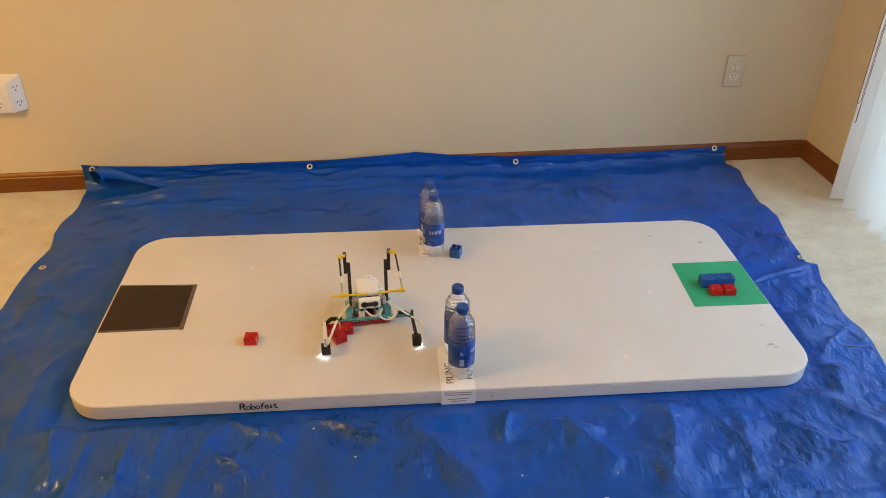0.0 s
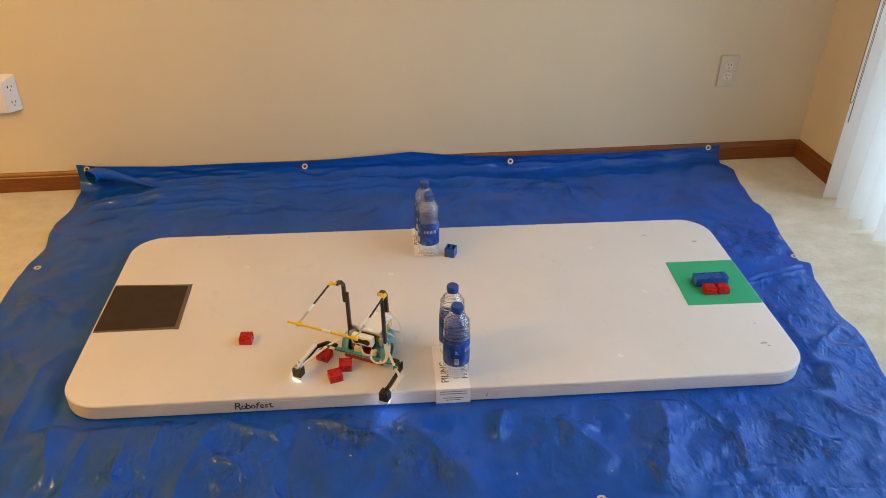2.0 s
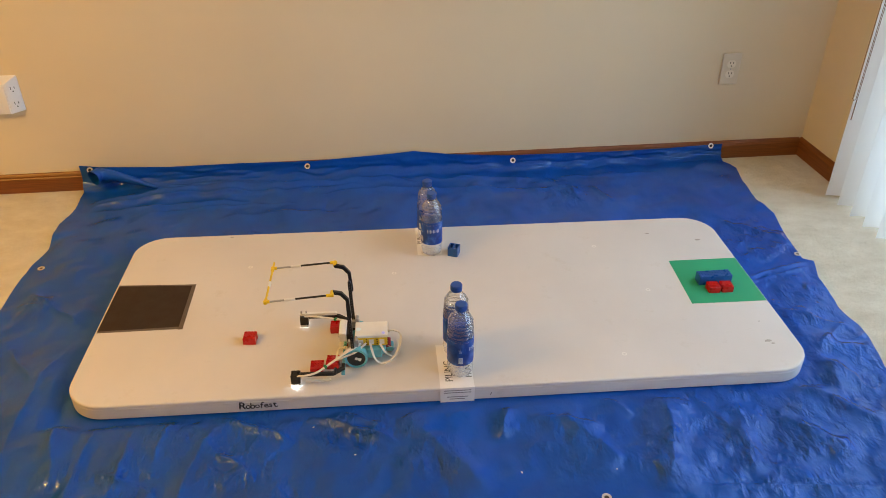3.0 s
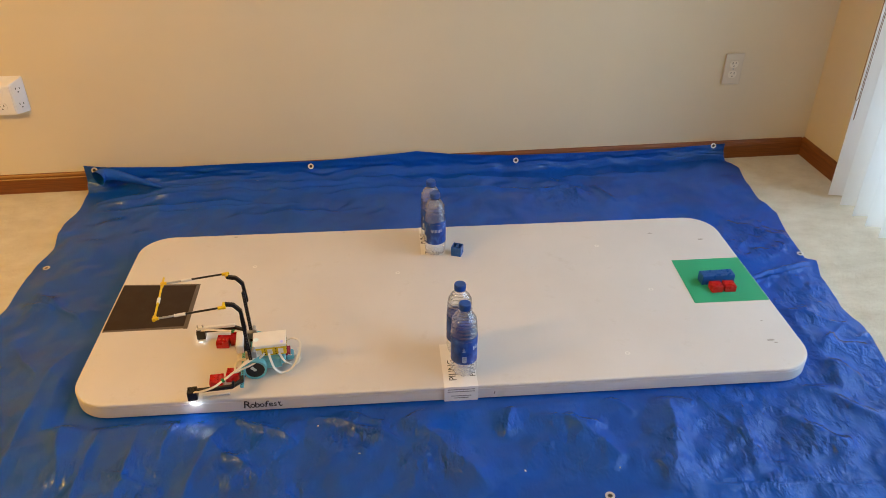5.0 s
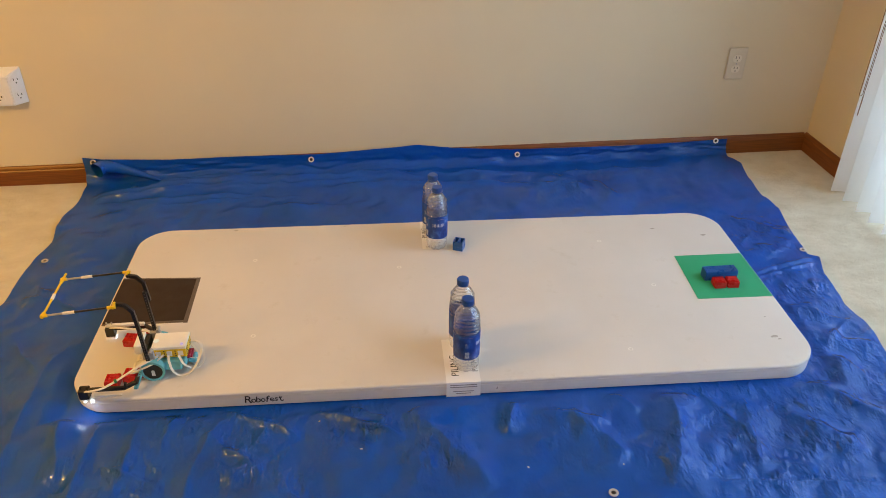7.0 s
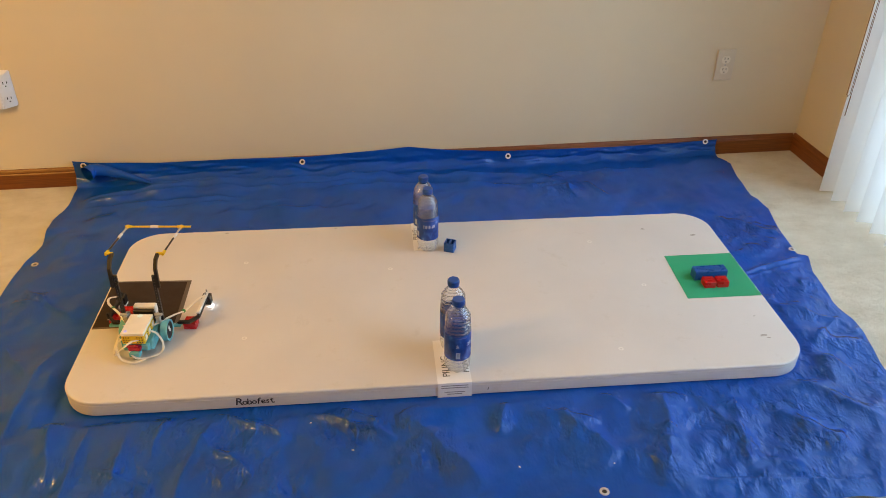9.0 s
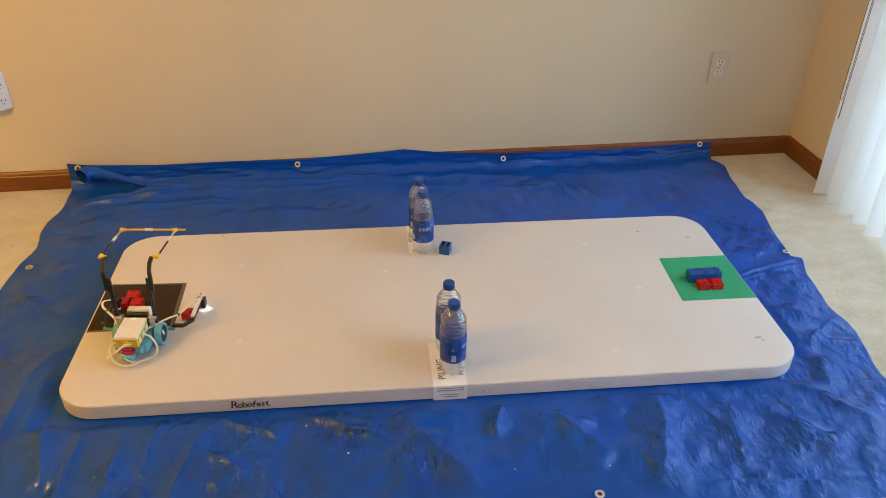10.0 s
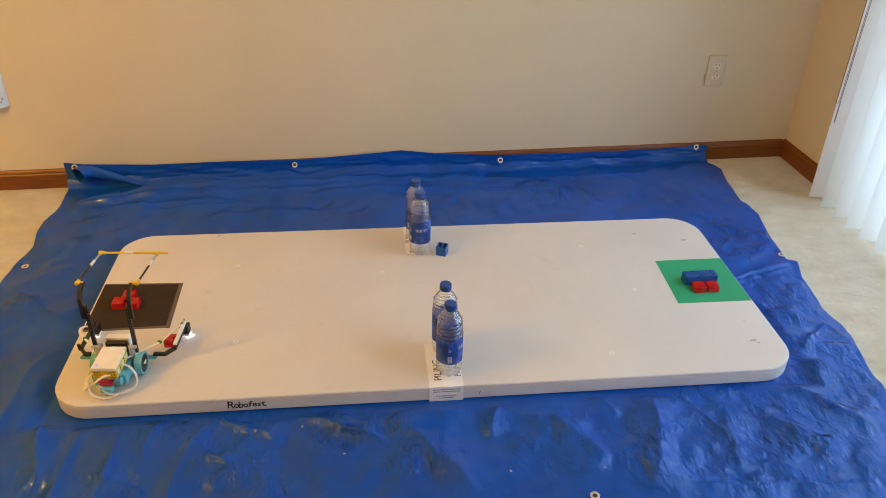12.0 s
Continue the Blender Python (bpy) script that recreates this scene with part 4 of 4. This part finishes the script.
    part("sensor_eye", eye, DARK, ds, "black sensor window", at=Matrix(((0, 0, 1, -0.0037), (1, 0, 0, 0), (0, 1, 0, 0.0730), (0, 0, 0, 1))))
    for y in (-0.020, 0.020):
        part("sensor_bracket", beam(bmesh.new(), (-0.0300, y, 0.0300), (-0.0300, y, 0.0600), holes=False), BLACK, base)
    # lifting frame
    for s in (-1, 1):
        part("post", beam(bmesh.new(), (-0.0380, s * 0.0475, 0.050), (-0.0330, s * 0.0475, 0.186)), BLACK, base)
        bm = bmesh.new()
        beam(bm, (-0.0375, s * 0.0560, 0.158), (-0.0340, s * 0.0560, 0.208))
        beam(bm, (-0.0340, s * 0.0560, 0.208), (-0.0200, s * 0.0560, 0.2260), holes=False)
        beam(bm, (-0.0200, s * 0.0560, 0.2260), (-0.0020, s * 0.0560, 0.2300))
        part("bent_beam", bm, BLACK, base)
        # small grey discs stand in for the glint at each pin hole
        bm = bmesh.new()
        for i in range(17):
            x, z = -0.0380 + 0.0050 * i / 16, 0.054 + 0.128 * i / 16
            for e in (-1, 1):
                rod(bm, (x, s * 0.0475 + e * 0.0040, z), (x, s * 0.0475 + e * 0.0045, z), 0.0016, 7)
                rod(bm, (x + e * 0.0040, s * 0.0475, z + 0.004), (x + e * 0.0045, s * 0.0475, z + 0.004), 0.0012, 7)
        part("post_hole_glints", bm, PIN_GLINT, base, "grey dots painted as glints at the pin holes")
        bm = bmesh.new()
        box(bm, -0.052, -0.026, s * 0.0405 - 0.005, s * 0.0405 + 0.005, 0.052, 0.074, 0.001)
        rod(bm, (-0.046, s * 0.034, 0.078), (-0.046, s * 0.052, 0.078), 0.0042, 12)
        part("post_foot", bm, LGREY, base, "grey mount")
        bm = rod(bmesh.new(), (0.0, s * 0.0540, 0.2315), (0.0, s * 0.0730, 0.2315), 0.0038, 12)
        rod(bm, (-0.005, s * 0.0698, 0.2315), (0.012, s * 0.0698, 0.2305), 0.0040, 12)
        part("elbow", bm, YELLOW, base, "yellow elbow")
        a, b = Vector((0.006, s * 0.0698, 0.2313)), Vector((0.1525, s * 0.0705, 0.2185))
        cuts = [a.lerp(b, k) for k in (0.0, 0.55, 0.70, 1.0)]
        part("rod", rod(bmesh.new(), cuts[0], cuts[1], 0.0024, 8), BLACK, base, "black axle")
        part("rod_joint", rod(bmesh.new(), a.lerp(b, 0.53), cuts[2], 0.0036, 10), WHITE_PL, base, "white axle joint")
        part("rod", rod(bmesh.new(), cuts[2], cuts[3], 0.0024, 8), LGREY, base, "grey axle")
        bm = rod(bmesh.new(), b + Vector((-0.010, 0, 0.0008)), b + Vector((0.004, 0, 0)), 0.0040, 12)
        rod(bm, b + Vector((0, s * 0.005, 0)), b + Vector((0, -s * 0.010, 0)), 0.0042, 12)
        part("corner", bm, YELLOW, base)
    part("crossbar", rod(bmesh.new(), (0.1525, -0.096, 0.2185), (0.1525, 0.070, 0.2185), 0.0026, 8), YELLOW, base)
    part("crossbar_joint", rod(bmesh.new(), (0.1525, -0.010, 0.2185), (0.1525, 0.010, 0.2185), 0.0038, 10), WHITE_PL, base)
    # sensor arms
    for s, y, x1 in ((-1, 0.1215, 0.086), (1, 0.1090, 0.084)):
        bm = beam(bmesh.new(), (-0.0145, s * 0.078, 0.0295), (-0.0145, s * (y - 0.018), 0.0295))
        beam(bm, (-0.0145, s * (y - 0.018), 0.0295), (0.008, s * y, 0.0295), holes=False)
        beam(bm, (0.008, s * y, 0.0295), (x1, s * y, 0.0295))
        part("arm", bm, BLACK, base)
        if s < 0:
            part("arm_cover", beam(bmesh.new(), (0.014, s * y, 0.0385), (0.104, s * y, 0.0385), 0.0070), WHITE_PL, base, "white beam")
        else:
            part("arm_cover", beam(bmesh.new(), (0.016, s * (y + 0.0075), 0.016), (0.072, s * (y + 0.0075), 0.016), 0.0050, 0.005), WHITE_PL, base, "white beam")
            part("upright_pin", rod(bmesh.new(), (0.004, s * (y + 0.001), 0.028), (0.002, s * (y + 0.001), 0.046), 0.0036, 8), BLACK, base)
        sen = part("colour_sensor", box(bmesh.new(), 0.0870, 0.1090, s * y - 0.0115, s * y + 0.0115, 0.0095, 0.0345, 0.0014), BLACK, base, "black colour sensor")
        part("sensor_base", box(bmesh.new(), 0.0875, 0.1085, s * y - 0.0110, s * y + 0.0110, 0.0036, 0.0095, 0.0008), WHITE_PL, sen)
        part("sensor_light", lathe(bmesh.new(), [(0.0041, 0.0029), (0.0041, 0.0035)], 16), SENSOR_GLOW, sen, "glowing white light", at=pose(0.0990, s * (y + 0.0069), 0))
        bm = bmesh.new()
        for dx in (0.0915, 0.1045):
            rod(bm, (dx, s * y, 0.034), (dx, s * y, 0.0480 if s < 0 else 0.040), 0.0022, 8)
        part("sensor_pin", bm, LGREY if s < 0 else BLACK, sen)
        cx, cy = (0.012, 0.086) if s < 0 else (0.026, 0.103)
        clip = ribbon(bmesh.new(), [(cx - 0.002, s * (cy - 0.002), 0.046), (cx + 0.003, s * (cy + 0.001), 0.0455)], 0.0085, 0.0060)
        part("cable_clip", clip, GREEN_CLIP, base, "green cable clip")
        run = [(-0.058, s * 0.031, 0.054), (-0.040, s * 0.050, 0.056), (-0.012, s * 0.070, 0.052), (cx, s * cy, 0.0455)]
        run += [(0.045, s * 0.098, 0.043), (0.075, s * 0.108, 0.040), (0.097, s * 0.117, 0.034)] if s < 0 else [(0.048, s * 0.123, 0.045), (0.072, s * 0.129, 0.043), (0.092, s * 0.119, 0.034)]
        part("cable", ribbon(bmesh.new(), run, 0.0060, 0.0016), CABLE, base, "white flat cable")
    loops = [[(-0.080, 0.030, 0.054), (-0.084, 0.046, 0.046), (-0.092, 0.057, 0.026), (-0.108, 0.060, 0.014), (-0.132, 0.050, 0.018), (-0.150, 0.034, 0.040), (-0.156, 0.010, 0.062), (-0.140, -0.004, 0.066), (-0.122, -0.012, 0.056)],
             [(-0.082, -0.030, 0.054), (-0.086, -0.046, 0.048), (-0.096, -0.060, 0.026), (-0.114, -0.058, 0.012), (-0.132, -0.030, 0.010), (-0.140, -0.006, 0.014), (-0.132, 0.010, 0.026), (-0.122, 0.014, 0.034)],
             [(-0.104, 0.030, 0.052), (-0.118, 0.046, 0.036), (-0.140, 0.034, 0.014), (-0.152, 0.000, 0.010), (-0.146, -0.030, 0.016)],
             [(-0.018, 0.030, 0.046), (0.000, 0.026, 0.034), (0.004, 0.044, 0.024), (0.000, 0.060, 0.030), (-0.010, 0.064, 0.044), (-0.028, 0.052, 0.056), (-0.055, 0.034, 0.056)],
             [(-0.020, -0.012, 0.044), (-0.004, 0.004, 0.036), (-0.006, 0.022, 0.036), (-0.020, 0.034, 0.044)]]
    loops.append([(-0.070, 0.031, 0.056), (-0.045, 0.056, 0.049), (-0.012, 0.067, 0.042), (0.004, 0.062, 0.031), (-0.008, 0.046, 0.022)])
    for pts in loops:
        part("cable", ribbon(bmesh.new(), pts, 0.0054, 0.0016), CABLE, base, "white flat cable loop")
    # wheels, free to turn about their axles
    wheels = []
    for s in (-1, 1):
        turn = Matrix.Rotation(radians(90), 4, "X")
        w = part("wheel", ring(bmesh.new(), 0.0225, 0.0280, -0.0080, 0.0080, 36, turn), TEAL, base, "azure tyre on a black rim", False, pose(-0.045, s * 0.0520 - 0.003, 0.0280))
        bm = ring(bmesh.new(), 0.0040, 0.0224, -0.0068, 0.0068, 30, turn)
        part("rim", bm, BLACK, w, "black rim")
        bm = bmesh.new()
        prism(bm, [(-0.0025, 0.001), (0.0035, -0.001), (0.0045, 0.0125), (-0.0045, 0.0125)], -0.0076, 0.0076, turn)
        rod(bm, (0, -0.0085, 0), (0, 0.0085, 0), 0.0036, 10)
        part("rim_insert", bm, HUB_WHITE, w, "pale grey rim insert")
        wheels.append((s, w))
    return base, wheels


# ---- assembly ----
build_room()
build_outlet()
build_adapter()
build_blinds()
build_tarp()
build_table()
build_sheets()
build_papers()
build_bricks()
build_bottles()
robot, wheel_pair = build_robot()
brick_arm = red_brick(pose(-0.30, 0.24, TOP), "red studded toy brick caught in the robot's arm")
brick_bar = red_brick(pose(-0.25, 0.24, TOP), "red studded toy brick pushed by the robot")
brick_front = red_brick(pose(-0.28, 0.20, TOP), "red studded toy brick pushed before another brick")
brick_lone = red_brick(pose(-0.5055, 0.2145, TOP, 0, 0, -3), "single red studded toy brick lying on the table")

# seconds, x, y, heading in degrees
DRIVE = [(0.0, -0.1966, 0.2530, -84.7), (0.5, -0.1916, 0.1907, -85.5), (1.0, -0.1855, 0.1374, -85.8), (1.3, -0.1857, 0.1002, -86.5), (1.6, -0.1914, 0.0903, -93.0),
         (1.8, -0.1941, 0.0901, -94.5), (2.0, -0.2068, 0.0972, -115.7), (2.2, -0.2265, 0.1094, -142.2), (2.4, -0.2345, 0.1281, -168.0), (2.6, -0.2420, 0.1415, -180.5), (2.8, -0.2506, 0.1467, -183.8),
         (3.2, -0.3032, 0.1415, -177.7), (4.0, -0.4050, 0.1290, -175.5), (4.8, -0.5094, 0.1148, -173.9), (5.2, -0.5556, 0.1131, -175.2), (5.5, -0.5908, 0.1100, -175.0),
         (6.0, -0.6539, 0.1115, -178.6), (6.5, -0.7135, 0.1080, -178.6), (7.2, -0.7942, 0.1105, -179.2), (7.35, -0.8060, 0.1105, -179.5), (7.6, -0.8070, 0.1105, -180.5),
         (7.8, -0.8040, 0.1300, -205.0), (8.0, -0.7910, 0.1450, -232.0), (8.2, -0.7740, 0.1540, -257.0), (8.4, -0.7630, 0.1560, -271.0), (8.5, -0.7632, 0.1600, -273.0), (8.8, -0.7637, 0.2250, -273.6),
         (9.0, -0.7565, 0.2736, -274.4), (9.3, -0.7527, 0.3484, -274.8), (9.6, -0.7516, 0.3596, -275.6), (9.8, -0.7560, 0.3217, -274.8), (10.0, -0.7584, 0.2723, -274.8),
         (10.2, -0.7622, 0.2203, -274.6), (10.4, -0.7692, 0.1762, -274.6), (10.55, -0.7720, 0.1570, -274.4), (12.0, -0.7720, 0.1570, -274.4)]


def drive_at(t):
    c = [r[0] for r in DRIVE]
    return [float(np.interp(t, c, [r[k] for r in DRIVE])) for k in (1, 2, 3)]


def carried_at(t, dx, dy, turn, z=TOP):
    """A place given in the robot's own axes."""
    x, y, a = drive_at(t)
    c, s = math.cos(radians(a)), math.sin(radians(a))
    return pose(x + c * dx - s * dy, y + s * dx + c * dy, z, 0, 0, a + turn)


def span(t0, t1, step=0.1):
    n = max(1, round((t1 - t0) / step))
    return [t0 + (t1 - t0) * i / n for i in range(n + 1)]


def motions():
    walk(robot, [(t, pose(x, y, TOP, 0, 0, a)) for t, x, y, a in DRIVE])
    # wheels roll by the way that each side goes
    for s, w in wheel_pair:
        ang, last, rows = 0.0, drive_at(0), []
        for t in span(0, 12, 0.1):
            now = drive_at(t)
            a = radians(now[2])
            fwd = (now[0] - last[0]) * math.cos(a) + (now[1] - last[1]) * math.sin(a)
            da = radians(now[2] - last[2])
            ang += math.degrees((fwd - s * 0.052 * da) / 0.028)
            last = now
            rows.append((t, pose(-0.045, s * 0.052 - 0.003, 0.028, 0, ang, 0)))
        walk(w, rows)
    # bricks: pushed, left lying, and picked up again by the bumper
    rows = [(t, carried_at(t, 0.008, -0.100, 0)) for t in span(0, 9.6)]
    stay = carried_at(9.6, 0.006, -0.101, 0)
    rows += [(9.85, stay)] + [(t, carried_at(t, 0.062, -0.096, 0)) for t in (9.95, 10.05, 10.2, 10.4, 10.55, 12.0)]
    walk(brick_arm, rows)
    rows = [(t, carried_at(t, 0.006, -0.064 + 0.008 * min(1, t / 1.6), 2)) for t in span(0, 1.6)]
    lie = pose(-0.2470, 0.0910, TOP, 0, 0, -90)
    rows += [(1.8, lie), (2.3, lie)] + [(t, carried_at(t, 0.010, 0.043, 85)) for t in span(2.5, 7.6)]
    rows += [(8.0, carried_at(8.0, 0.012, 0.075, 88)), (8.5, carried_at(8.5, 0.020, 0.0965, 94))] + [(t, carried_at(t, 0.020, 0.0965, 94)) for t in span(8.6, 9.6)]
    walk(brick_bar, rows + [(12.0, rows[-1][1])])
    rows = [(t, carried_at(t, 0.040, -0.086 + 0.008 * min(1, t / 1.6), 22)) for t in span(0, 1.6)]
    lie = pose(-0.2710, 0.0530, TOP, 0, 0, -73)
    rows += [(1.8, lie), (2.3, lie)] + [(2.5, carried_at(2.5, 0.050, 0.078, 90))] + [(t, carried_at(t, 0.048, 0.060, 90)) for t in span(2.7, 7.6)]
    rows += [(8.0, carried_at(8.0, 0.052, 0.072, 90)), (8.5, carried_at(8.5, 0.054, 0.080, 94))] + [(t, carried_at(t, 0.054, 0.080, 94)) for t in span(8.6, 9.6)]
    walk(brick_front, rows + [(12.0, rows[-1][1])])
    lie = pose(-0.5055, 0.2145, TOP, 0, 0, -3)
    rows = [(0.0, lie), (4.35, lie)] + [(t, carried_at(t, 0.042, -0.093, 172)) for t in span(4.5, 7.6)]
    rows += [(7.9, carried_at(7.9, 0.052, -0.045, 180)), (8.2, carried_at(8.2, 0.040, 0.020, 184)), (8.5, carried_at(8.5, 0.020, 0.058, 184))] + [(t, carried_at(t, 0.020, 0.058, 184)) for t in span(8.6, 9.6)]
    walk(brick_lone, rows + [(12.0, rows[-1][1])])


motions()
